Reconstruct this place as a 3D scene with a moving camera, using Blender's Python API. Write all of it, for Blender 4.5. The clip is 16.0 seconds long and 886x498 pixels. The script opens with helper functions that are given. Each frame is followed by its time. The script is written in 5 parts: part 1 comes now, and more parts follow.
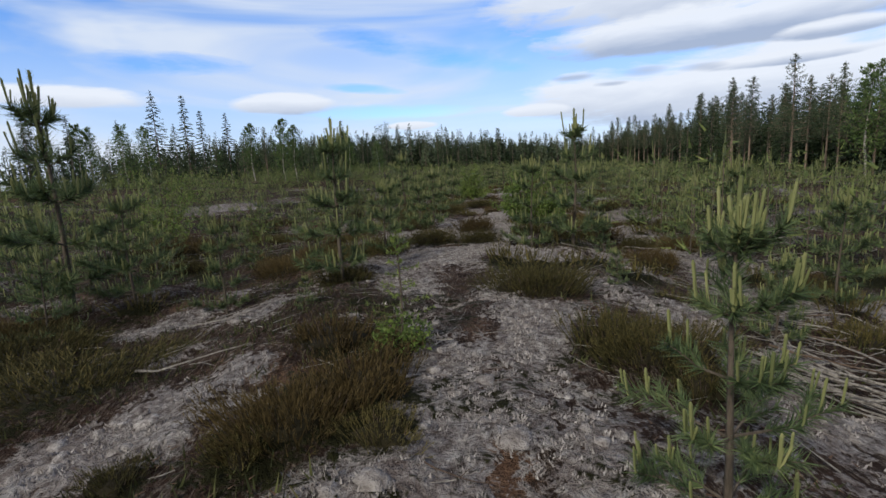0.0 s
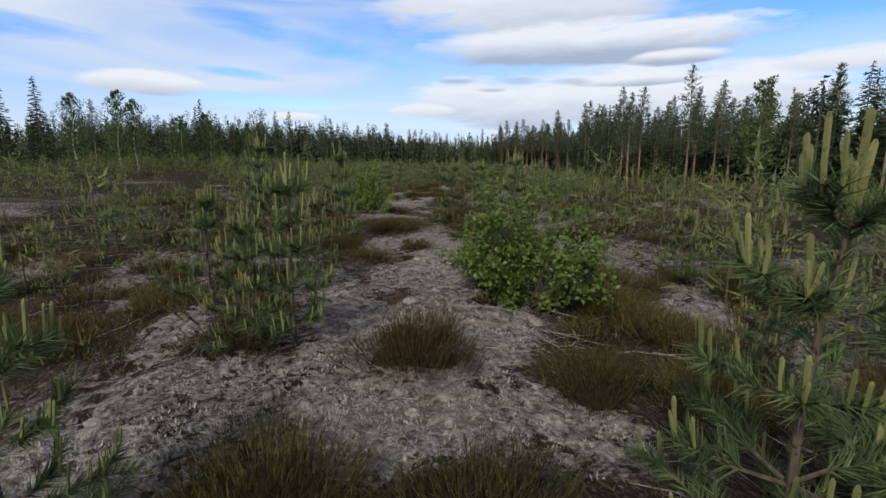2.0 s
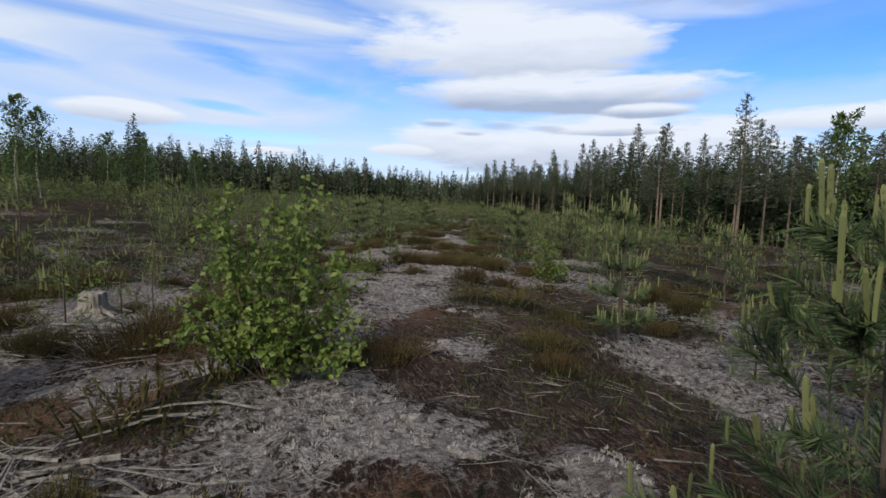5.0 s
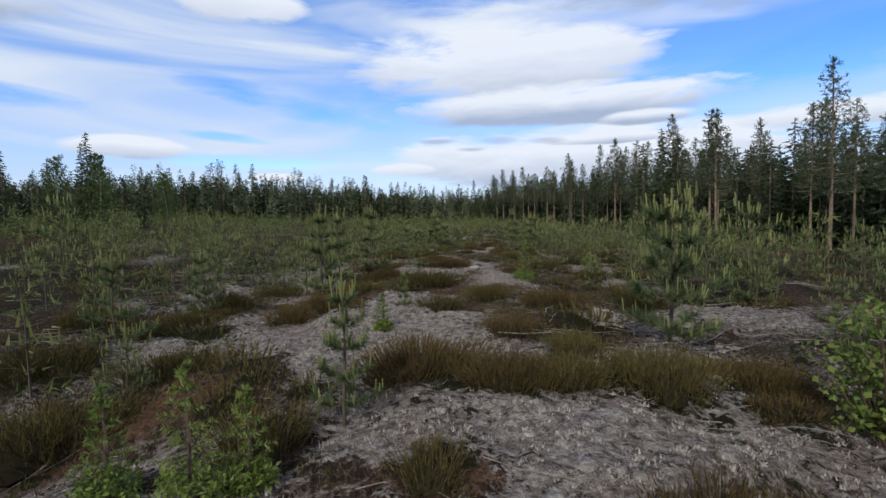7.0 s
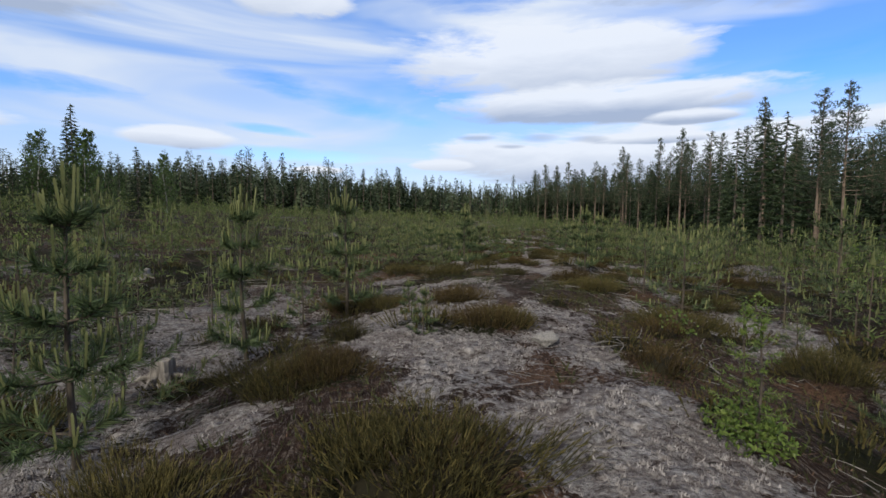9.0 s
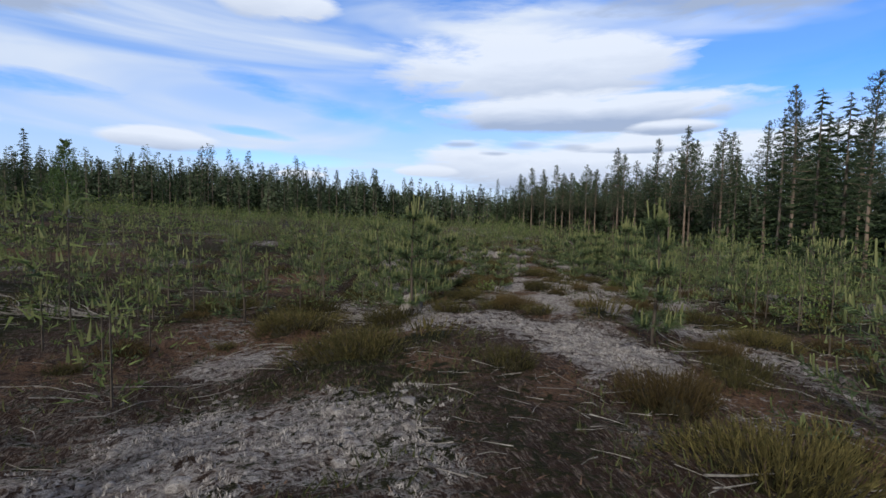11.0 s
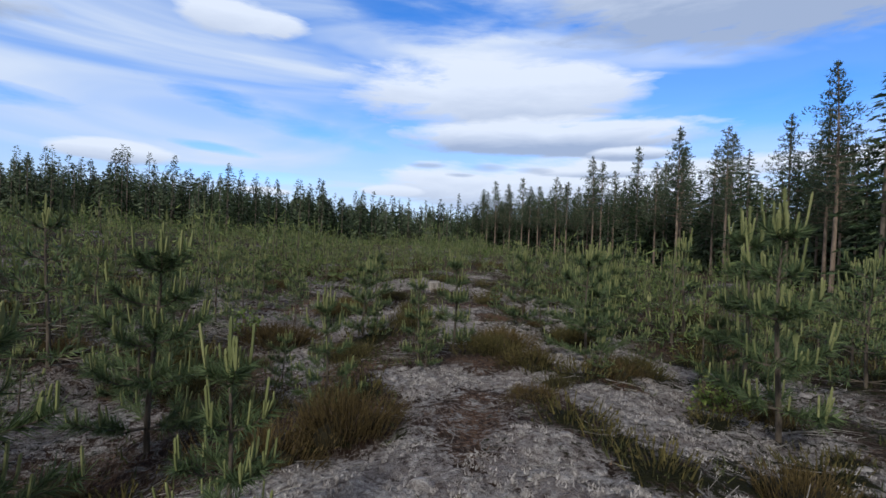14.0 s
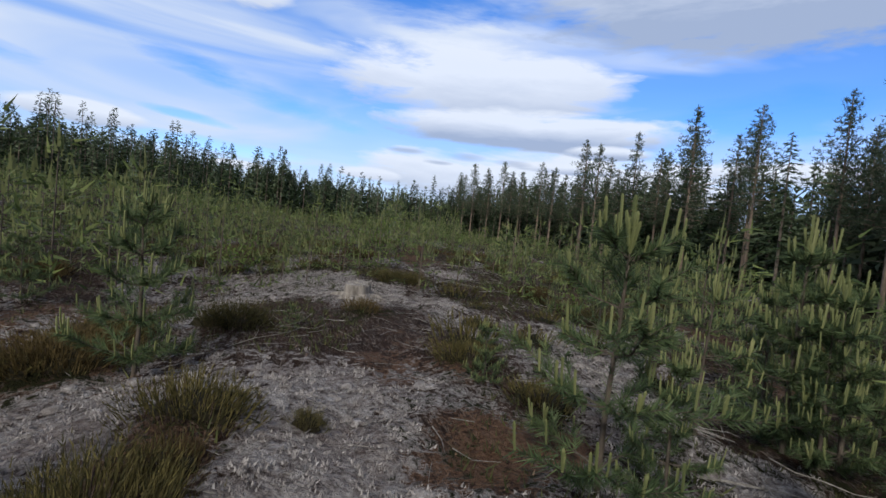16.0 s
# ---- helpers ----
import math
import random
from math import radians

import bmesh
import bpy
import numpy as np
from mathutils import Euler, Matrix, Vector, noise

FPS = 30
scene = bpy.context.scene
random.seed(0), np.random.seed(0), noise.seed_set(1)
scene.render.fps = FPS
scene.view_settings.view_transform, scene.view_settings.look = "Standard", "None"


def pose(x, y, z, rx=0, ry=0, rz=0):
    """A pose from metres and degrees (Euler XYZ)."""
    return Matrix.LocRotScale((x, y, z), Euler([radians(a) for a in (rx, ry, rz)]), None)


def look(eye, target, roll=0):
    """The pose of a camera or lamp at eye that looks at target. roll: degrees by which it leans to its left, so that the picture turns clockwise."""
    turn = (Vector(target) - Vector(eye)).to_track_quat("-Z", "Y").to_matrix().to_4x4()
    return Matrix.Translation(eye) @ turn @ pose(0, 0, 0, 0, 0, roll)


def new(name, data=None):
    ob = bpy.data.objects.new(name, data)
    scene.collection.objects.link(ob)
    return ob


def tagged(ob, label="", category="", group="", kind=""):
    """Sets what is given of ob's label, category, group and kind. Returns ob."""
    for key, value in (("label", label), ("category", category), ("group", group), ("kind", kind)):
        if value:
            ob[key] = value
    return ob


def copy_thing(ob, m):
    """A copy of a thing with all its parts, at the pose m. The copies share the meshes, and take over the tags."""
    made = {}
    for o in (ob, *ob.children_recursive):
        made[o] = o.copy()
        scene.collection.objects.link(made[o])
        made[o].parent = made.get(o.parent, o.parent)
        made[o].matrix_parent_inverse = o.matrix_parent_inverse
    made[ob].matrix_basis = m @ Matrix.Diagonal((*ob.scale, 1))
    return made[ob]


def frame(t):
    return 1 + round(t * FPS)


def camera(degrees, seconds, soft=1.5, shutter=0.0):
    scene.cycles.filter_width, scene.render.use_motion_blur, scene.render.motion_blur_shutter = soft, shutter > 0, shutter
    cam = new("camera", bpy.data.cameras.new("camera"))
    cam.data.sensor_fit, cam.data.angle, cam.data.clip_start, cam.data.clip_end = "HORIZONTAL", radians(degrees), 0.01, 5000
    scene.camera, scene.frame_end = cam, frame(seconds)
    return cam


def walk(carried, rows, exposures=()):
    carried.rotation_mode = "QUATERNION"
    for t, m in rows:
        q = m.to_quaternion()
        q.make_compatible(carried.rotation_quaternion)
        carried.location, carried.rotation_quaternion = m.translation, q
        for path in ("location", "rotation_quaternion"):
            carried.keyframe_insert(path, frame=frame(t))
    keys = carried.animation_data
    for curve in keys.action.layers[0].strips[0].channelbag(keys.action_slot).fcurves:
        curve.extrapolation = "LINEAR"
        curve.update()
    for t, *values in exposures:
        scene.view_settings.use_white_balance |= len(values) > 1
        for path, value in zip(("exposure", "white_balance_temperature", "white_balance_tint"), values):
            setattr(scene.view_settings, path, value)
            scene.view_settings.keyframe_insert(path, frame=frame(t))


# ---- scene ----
LENS = 85.1
PATH = [
    (0.0, 0.000, 0.000, 1.050, 80.30, 3.10, -0.60),
    (0.5, 0.038, 1.390, 1.109, 82.30, 4.30, -4.60),
    (1.0, 0.000, 2.703, 1.129, 83.60, 6.10, -5.40),
    (1.5, 0.038, 4.067, 1.073, 80.70, 1.20, -10.20),
    (2.0, 0.089, 5.329, 1.053, 79.60, 0.30, -13.90),
    (2.5, 0.217, 6.554, 1.083, 78.20, 0.60, -16.20),
    (3.0, 0.459, 7.777, 1.023, 78.80, 0.20, -18.50),
    (3.5, 0.599, 9.142, 1.006, 79.50, -1.70, -14.10),
    (4.0, 0.727, 10.570, 0.977, 81.00, -2.40, -11.00),
    (4.5, 0.956, 12.010, 0.961, 82.30, -2.50, -14.50),
    (4.7, 1.058, 12.546, 0.961, 83.50, -2.40, -15.70),
    (6.8, 2.372, 18.496, 0.817, 85.70, -0.30, -18.40),
    (7.0, 2.538, 19.021, 0.798, 86.20, 1.40, -16.00),
    (7.5, 2.918, 20.342, 0.778, 85.80, 0.10, -14.40),
    (8.0, 3.304, 21.641, 0.778, 84.70, -1.20, -16.20),
    (8.5, 3.717, 22.917, 0.798, 84.00, -0.90, -15.10),
    (9.0, 4.052, 24.226, 0.817, 85.80, -0.40, -11.70),
    (9.2, 4.175, 24.725, 0.824, 87.20, 0.60, -11.00),
    (11.3, 6.189, 30.194, 0.752, 86.60, -2.10, -15.10),
    (11.5, 6.404, 30.683, 0.739, 87.90, -2.10, -17.80),
    (12.0, 6.961, 31.927, 0.711, 89.70, -2.40, -19.20),
    (12.5, 7.532, 33.037, 0.684, 89.40, -2.90, -21.90),
    (13.0, 8.103, 34.238, 0.618, 89.80, -1.80, -20.50),
    (13.5, 8.624, 35.401, 0.553, 89.60, -1.50, -18.60),
    (14.0, 9.194, 36.550, 0.501, 89.00, -1.90, -17.70),
    (14.5, 9.742, 37.718, 0.486, 89.00, -2.40, -18.70),
    (15.0, 10.276, 39.021, 0.370, 88.70, -2.60, -17.30),
    (15.5, 10.862, 40.323, 0.279, 88.40, -2.90, -19.60),
    (16.0, 11.254, 41.587, 0.252, 87.70, -5.70, -20.80),
]
cam = camera(LENS, 16.0, soft=1.55, shutter=0.0)
walk(cam, [(r[0], pose(*r[1:])) for r in PATH], [(0.0, 0.0, 6280, 10), (2.6, 0.0, 6480, 10), (4.4, 0.0, 6280, 10), (9.0, 0.0, 6250, 10), (13.5, -0.05, 5900, 10), (16.0, -0.04, 6000, 11)])

# ---------------------------------------------------------------- light
SUN_AZ, SUN_EL = radians(215.0), radians(38.0)     # azimuth clockwise from +y
world = bpy.data.worlds.new("sky")
scene.world = world
world.use_nodes = True


def node(tree, kind, **values):
    n = tree.nodes.new(kind)
    for key, value in values.items():
        if key in n.inputs:
            n.inputs[key].default_value = value
    return n


def calc(tree, op, a, b=None, c=None):
    """A maths node; a, b, c are numbers or sockets. Returns the output socket."""
    n = tree.nodes.new("ShaderNodeMath")
    n.operation = op
    for i, v in enumerate((a, b, c)):
        if v is None:
            continue
        if isinstance(v, (int, float)):
            n.inputs[i].default_value = v
        else:
            tree.links.new(v, n.inputs[i])
    return n.outputs[0]


def ramp(tree, fac, stops):
    n = tree.nodes.new("ShaderNodeValToRGB")
    e = n.color_ramp.elements
    while len(e) < len(stops):
        e.new(0.5)
    for el, (p, c) in zip(e, stops):
        el.position = p
        el.color = (*c, 1) if isinstance(c, tuple) else (c, c, c, 1)
    tree.links.new(fac, n.inputs[0])
    return n.outputs[0]


def mix(tree, fac, a, b):
    n = tree.nodes.new("ShaderNodeMix")
    n.data_type = "RGBA"
    for sock, v in ((n.inputs[0], fac), (n.inputs[6], a), (n.inputs[7], b)):
        if isinstance(v, (int, float)):
            sock.default_value = v
        elif isinstance(v, tuple):
            sock.default_value = (*v, 1)
        else:
            tree.links.new(v, sock)
    return n.outputs[2]


def noise_tex(tree, vec, scale, detail=3.0, rough=0.55, distort=0.0):
    n = node(tree, "ShaderNodeTexNoise", Scale=scale, Detail=detail, Roughness=rough, Distortion=distort)
    if vec is not None:
        tree.links.new(vec, n.inputs["Vector"])
    return n.outputs[0]


def sky():
    t = world.node_tree
    t.nodes.clear()
    out = t.nodes.new("ShaderNodeOutputWorld")
    bg = node(t, "ShaderNodeBackground", Strength=0.092)
    t.links.new(bg.outputs[0], out.inputs[0])
    atm = t.nodes.new("ShaderNodeTexSky")
    atm.sky_type, atm.sun_disc = "NISHITA", False
    atm.sun_elevation, atm.sun_rotation = SUN_EL, SUN_AZ
    atm.air_density, atm.dust_density, atm.ozone_density = 1.0, 0.3, 2.5
    hue = node(t, "ShaderNodeHueSaturation", Saturation=1.32, Value=1.85)
    t.links.new(atm.outputs[0], hue.inputs["Color"])
    deep = t.nodes.new("ShaderNodeVectorMath")
    deep.operation = "MULTIPLY"
    deep.inputs[1].default_value = (0.92, 0.92, 1.14)
    t.links.new(hue.outputs[0], deep.inputs[0])
    co = t.nodes.new("ShaderNodeTexCoord").outputs["Generated"]
    sep = t.nodes.new("ShaderNodeSeparateXYZ")
    t.links.new(co, sep.inputs[0])
    az = calc(t, "DEGREES", calc(t, "ARCTAN2", sep.outputs[0], sep.outputs[1]))
    el = calc(t, "DEGREES", calc(t, "ARCSINE", sep.outputs[2]))
    # streaky high cloud, drawn out along the horizon
    flat = t.nodes.new("ShaderNodeCombineXYZ")
    t.links.new(calc(t, "ADD", calc(t, "MULTIPLY", az, 0.028), calc(t, "MULTIPLY", el, 0.03)), flat.inputs[0])
    t.links.new(calc(t, "MULTIPLY", el, 0.15), flat.inputs[1])
    streak = noise_tex(t, flat.outputs[0], 1.0, 4.5, 0.5, 0.7)
    fine = t.nodes.new("ShaderNodeCombineXYZ")
    t.links.new(calc(t, "MULTIPLY", az, 0.10), fine.inputs[0])
    t.links.new(calc(t, "MULTIPLY", el, 0.42), fine.inputs[1])
    ragged = noise_tex(t, fine.outputs[0], 1.0, 5, 0.6, 0.3)
    wob = calc(t, "MULTIPLY", calc(t, "SUBTRACT", ragged, 0.5), 1.9)
    edge_right = calc(t, "MULTIPLY", calc(t, "SUBTRACT", az, 8), 0.0055)
    wisps = calc(t, "SUBTRACT", streak, calc(t, "MINIMUM", calc(t, "MAXIMUM", edge_right, -0.03), 0.2))
    cirrus = ramp(t, wisps, [(0.38, 0.1), (0.48, 0.55), (0.62, 0.95)])
    # low haze whitening towards the horizon
    haze = ramp(t, calc(t, "MULTIPLY", el, 1 / 30), [(0.04, 0.85), (0.3, 0.52), (0.55, 0.0)])
    cover = calc(t, "MAXIMUM", cirrus, haze)
    # clear blue gaps: azimuth, elevation, half width, half height, slope
    for a0, e0, wa, we, slope in [(-2, 12.9, 13, 1.5, -0.2), (-5, 6.4, 10, 0.9, -0.03), (17, 24.6, 13, 3.0, 0.0), (54, 14.0, 11, 2.7, 0.05), (-27, 11.4, 8, 1.2, 0.0), (-8, 9.0, 5, 0.6, -0.1)]:
        da = calc(t, "SUBTRACT", az, a0)
        de = calc(t, "DIVIDE", calc(t, "SUBTRACT", calc(t, "SUBTRACT", el, e0), calc(t, "MULTIPLY", da, slope)), we)
        da = calc(t, "DIVIDE", da, wa)
        r2 = calc(t, "ADD", calc(t, "MULTIPLY", da, da), calc(t, "MULTIPLY", de, de))
        gap = ramp(t, calc(t, "SUBTRACT", calc(t, "ADD", 1.0, calc(t, "MULTIPLY", wob, 1.4)), r2), [(0.0, 1.0), (0.95, 0.16)])
        cover = calc(t, "MULTIPLY", cover, gap)
    tint = mix(t, ramp(t, streak, [(0.42, 0.0), (0.66, 1.0)]), (6.0, 7.2, 9.3), (8.4, 9.0, 9.9))
    colour = mix(t, cover, deep.outputs[0], tint)
    # banks with a bright top and grey base: azimuth, elevation, half width, half height, greyness
    banks = [(33, 6.2, 25, 4.2, 0.85), (51, 25.5, 25, 8.4, 1.28), (23.2, 16.6, 18.5, 5.0, 0.7), (29.5, 11.9, 19.5, 2.7, 1.2), (-5.5, 21.9, 7.0, 2.3, 0.6),
             (-16.8, 7.5, 6.2, 1.35, 0.75), (11.3, 5.6, 4.2, 0.85, 0.35), (-2.7, 4.8, 3.2, 0.6, 0.3), (39, 10.1, 5.0, 1.0, 1.2), (35, 8.2, 9, 0.8, 0.9),
             (-33, 19.5, 13, 4.0, 1.2), (56, 8.5, 9, 1.6, 0.6), (22.8, 8.6, 2.8, 0.7, 1.9), (28.0, 8.4, 2.7, 0.55, 1.8), (15.6, 8.8, 2.4, 0.55, 1.4),
             (19.6, 7.8, 2.0, 0.4, 1.45), (-36, 8, 8, 1.3, 0.5)]
    for a0, e0, wa, we, grey in banks:
        da = calc(t, "DIVIDE", calc(t, "SUBTRACT", az, a0), wa)
        de = calc(t, "DIVIDE", calc(t, "SUBTRACT", el, e0), we)
        low = calc(t, "MULTIPLY", calc(t, "MINIMUM", de, 0.0), 1.25)
        top = calc(t, "MAXIMUM", de, 0.0)
        r2 = calc(t, "ADD", calc(t, "MULTIPLY", da, da), calc(t, "ADD", calc(t, "MULTIPLY", top, top), calc(t, "MULTIPLY", low, low)))
        body = calc(t, "SUBTRACT", calc(t, "ADD", 1.0, wob), r2)
        mask = ramp(t, body, [(0.05, 0.0), (0.5, 0.97)]) if grey < 1.3 else ramp(t, body, [(0.0, 0.0), (0.95, 0.72)])
        shade = calc(t, "MULTIPLY", calc(t, "SUBTRACT", calc(t, "ADD", 0.25, calc(t, "MULTIPLY", wob, 0.5)), de), grey)
        shade = calc(t, "ADD", shade, max(0.0, (grey - 1.15) * 2.2))
        face = mix(t, ramp(t, shade, [(0.0, 0.0), (0.9, 1.0)]), (9.2, 9.6, 10.3), (4.4, 5.2, 6.8))
        colour = mix(t, mask, colour, face)
    # unseen thick cloud overhead and behind, added as warm grey fill light
    fill_cloud = calc(t, "MAXIMUM", ramp(t, calc(t, "MULTIPLY", el, 1 / 90), [(0.36, 0.0), (0.5, 0.92)]),
                ramp(t, calc(t, "MULTIPLY", calc(t, "ABSOLUTE", calc(t, "SUBTRACT", az, 15)), 1 / 180), [(0.42, 0.0), (0.6, 0.85)]))
    colour = mix(t, fill_cloud, colour, mix(t, ragged, (3.35, 3.2, 2.95), (4.7, 4.5, 4.15)))
    t.links.new(colour, bg.inputs[0])


sky()
sun = new("sun", bpy.data.lights.new("sun", "SUN"))
sun.data.energy, sun.data.angle, sun.data.color = 3.05, radians(10), (1.0, 0.90, 0.73)
sun.matrix_world = look((0, 0, 30), (-30 * math.sin(SUN_AZ) / math.tan(SUN_EL), -30 * math.cos(SUN_AZ) / math.tan(SUN_EL), 0))

# ---------------------------------------------------------------- terrain as a formula
SPINE_Y = np.array([-60, 0.0, 4.0, 8.0, 12.4, 19.0, 24.3, 30.8, 34.4, 38.0, 42.0, 46, 52, 60, 200])
SPINE_X = np.array([0, 0.0, 0.05, 0.3, 0.95, 2.5, 4.05, 6.4, 8.1, 9.7, 11.3, 12.6, 14.4, 17, 50])
SPINE_Z = np.array([0.3, 0.02, 0.06, -0.03, -0.10, -0.20, -0.20, -0.27, -0.38, -0.52, -0.74, -0.60, -0.42, -0.30, -0.40])


def value_noise(x, y, seed=0):
    """Smooth noise in -1..1 on arrays."""
    xi, yi = np.floor(x).astype(np.int64), np.floor(y).astype(np.int64)
    fx, fy = x - xi, y - yi
    fx, fy = fx * fx * (3 - 2 * fx), fy * fy * (3 - 2 * fy)

    def h(a, b):
        n = (a * 374761393 + b * 668265263 + seed * 1442695041) & 0x7FFFFFFF
        n = ((n ^ (n >> 13)) * 1274126177) & 0x7FFFFFFF
        return ((n ^ (n >> 16)) & 0xFFFF) / 32767.5 - 1
    a = h(xi, yi) * (1 - fx) + h(xi + 1, yi) * fx
    b = h(xi, yi + 1) * (1 - fx) + h(xi + 1, yi + 1) * fx
    return a * (1 - fy) + b * fy


def fbm(x, y, seed=0, octaves=4):
    total, amp = 0.0, 0.5
    for i in range(octaves):
        total = total + amp * value_noise(x * 2 ** i + 17.3 * i, y * 2 ** i - 9.1 * i, seed + i)
        amp *= 0.5
    return total


def ease(v, a, b):
    v = np.clip((v - a) / (b - a), 0, 1)
    return v * v * (3 - 2 * v)


def side(x, y):
    """Distance from the ridge line, positive to its right."""
    return (x - np.interp(y, SPINE_Y, SPINE_X)) * 0.95


def height(x, y):
    x, y = np.asarray(x, float), np.asarray(y, float)
    d = side(x, y)
    z = np.interp(y, SPINE_Y, SPINE_Z)
    a = np.abs(d)
    z = z - 0.22 * ease(a, 0.7, 2.4)
    late = ease(y, 22, 42)
    z = z - (0.032 + 0.012 * late) * np.clip(d - 2.0, 0, 26)
    z = z + (0.010 + 0.036 * late) * np.clip(-d - 2.0, 0, 30)
    far = ease(np.hypot(x - 8, y - 25), 60, 160)
    z = z * (1 - far) - 0.1 * far
    z = z + 0.30 * fbm(x * 0.28, y * 0.28, 3, 3) * ease(a, 0.8, 4.0)
    z = z + 0.13 * fbm(x * 1.1, y * 1.1, 11, 3) * (0.45 + 0.55 * ease(a, 0.3, 1.5))
    return z

# ---------------------------------------------------------------- materials
def material(name, rough=0.85, spec=0.25):
    m = bpy.data.materials.new(name)
    m.use_nodes = True
    t = m.node_tree
    b = t.nodes["Principled BSDF"]
    b.inputs["Roughness"].default_value = rough
    b.inputs["Specular IOR Level"].default_value = spec
    return m, t, b


def bump(t, b, fac, strength, distance):
    n = node(t, "ShaderNodeBump", Strength=strength, Distance=distance)
    t.links.new(fac, n.inputs["Height"])
    t.links.new(n.outputs[0], b.inputs["Normal"])


def leafy(name, stops, glow=0.25, rough=0.6, scale=9.0):
    """Foliage whose colour varies from sprig to sprig and from plant to plant, a little light passing through."""
    m, t, b = material(name, rough, 0.3)
    geo = t.nodes.new("ShaderNodeNewGeometry")
    obj = t.nodes.new("ShaderNodeObjectInfo")
    co = t.nodes.new("ShaderNodeTexCoord").outputs["Object"]
    n = noise_tex(t, co, scale, 2)
    v = calc(t, "ADD", calc(t, "MULTIPLY", geo.outputs["Random Per Island"], 0.5), calc(t, "MULTIPLY", n, 0.3))
    v = calc(t, "ADD", v, calc(t, "MULTIPLY", obj.outputs["Random"], 0.25))
    col = ramp(t, v, stops)
    t.links.new(col, b.inputs["Base Color"])
    tr = t.nodes.new("ShaderNodeBsdfTranslucent")
    t.links.new(col, tr.inputs[0])
    ms = t.nodes.new("ShaderNodeMixShader")
    ms.inputs[0].default_value = glow
    t.links.new(b.outputs[0], ms.inputs[1])
    t.links.new(tr.outputs[0], ms.inputs[2])
    t.links.new(ms.outputs[0], t.nodes["Material Output"].inputs[0])
    return m


def barky(name, low, high, scale=18.0, squash=0.25):
    m, t, b = material(name, 0.9, 0.2)
    co = t.nodes.new("ShaderNodeTexCoord").outputs["Object"]
    mp = node(t, "ShaderNodeMapping", Scale=(1, 1, squash))
    t.links.new(co, mp.inputs[0])
    n = noise_tex(t, mp.outputs[0], scale, 5, 0.65)
    t.links.new(ramp(t, n, [(0.32, low), (0.68, high)]), b.inputs["Base Color"])
    bump(t, b, n, 0.8, 0.02)
    return m


PINE_NEEDLE = leafy("pine_needles", [(0.2, (0.032, 0.055, 0.026)), (0.55, (0.095, 0.142, 0.063)), (0.9, (0.19, 0.24, 0.104))], 0.3)
PINE_SHOOT = leafy("fresh_pine_shoots", [(0.2, (0.135, 0.162, 0.066)), (0.55, (0.215, 0.240, 0.10)), (0.9, (0.31, 0.325, 0.15))], 0.2)
FIELD_GREEN = leafy("young_wood_green", [(0.2, (0.028, 0.048, 0.018)), (0.5, (0.104, 0.146, 0.050)), (0.9, (0.25, 0.295, 0.098))], 0.3, scale=0.5)
HEATHER = leafy("heather_sprigs", [(0.15, (0.010, 0.010, 0.004)), (0.45, (0.052, 0.050, 0.017)), (0.7, (0.105, 0.088, 0.030)), (0.95, (0.19, 0.165, 0.058))], 0.2, 0.8)
HEATHER_RUST = leafy("rusty_heather_sprigs", [(0.15, (0.020, 0.015, 0.006)), (0.5, (0.070, 0.050, 0.018)), (0.95, (0.15, 0.112, 0.044))], 0.15, 0.8)
BIRCH_LEAF = leafy("birch_leaves", [(0.2, (0.065, 0.11, 0.027)), (0.55, (0.145, 0.215, 0.05)), (0.9, (0.25, 0.31, 0.085))], 0.35, 0.45)
SPRUCE_LEAF = leafy("spruce_needles", [(0.2, (0.020, 0.045, 0.018)), (0.55, (0.04, 0.08, 0.028)), (0.9, (0.07, 0.12, 0.04))])
FAR_NEEDLE = leafy("forest_needles", [(0.2, (0.026, 0.046, 0.027)), (0.55, (0.072, 0.104, 0.060)), (0.9, (0.165, 0.205, 0.122))], 0.25, scale=0.4)
FAR_SPRUCE = leafy("dark_spruce_needles", [(0.2, (0.011, 0.023, 0.012)), (0.55, (0.036, 0.063, 0.028)), (0.9, (0.095, 0.132, 0.058))], 0.18, scale=0.4)
FAR_BIRCH = leafy("forest_birch_leaves", [(0.2, (0.05, 0.09, 0.028)), (0.55, (0.09, 0.15, 0.045)), (0.9, (0.15, 0.21, 0.07))], 0.3, scale=0.4)
YOUNG_BARK = barky("young_pine_bark", (0.05, 0.042, 0.034), (0.14, 0.118, 0.097), 40)
GREY_TWIG = barky("weathered_twigs", (0.10, 0.092, 0.086), (0.33, 0.315, 0.30), 30)
DARK_TWIG = barky("brown_twigs", (0.05, 0.035, 0.028), (0.16, 0.12, 0.095), 30)
PINE_BARK = barky("pine_bark", (0.085, 0.068, 0.056), (0.30, 0.235, 0.185), 5, 0.3)
SPRUCE_BARK = barky("spruce_bark", (0.07, 0.06, 0.05), (0.19, 0.165, 0.14), 6, 0.4)
BIRCH_BARK = barky("birch_bark", (0.12, 0.11, 0.10), (0.55, 0.53, 0.50), 4, 1.6)
STUMP_WOOD = barky("weathered_stump_wood", (0.07, 0.062, 0.055), (0.36, 0.335, 0.31), 22, 0.12)
ROCK = barky("grey_rock", (0.17, 0.165, 0.16), (0.40, 0.39, 0.38), 9, 1.0)
UNDER = leafy("low_sprigs", [(0.15, (0.014, 0.018, 0.007)), (0.5, (0.045, 0.054, 0.019)), (0.8, (0.09, 0.10, 0.035)), (0.95, (0.19, 0.145, 0.07))], 0.2, 0.7, 2.0)
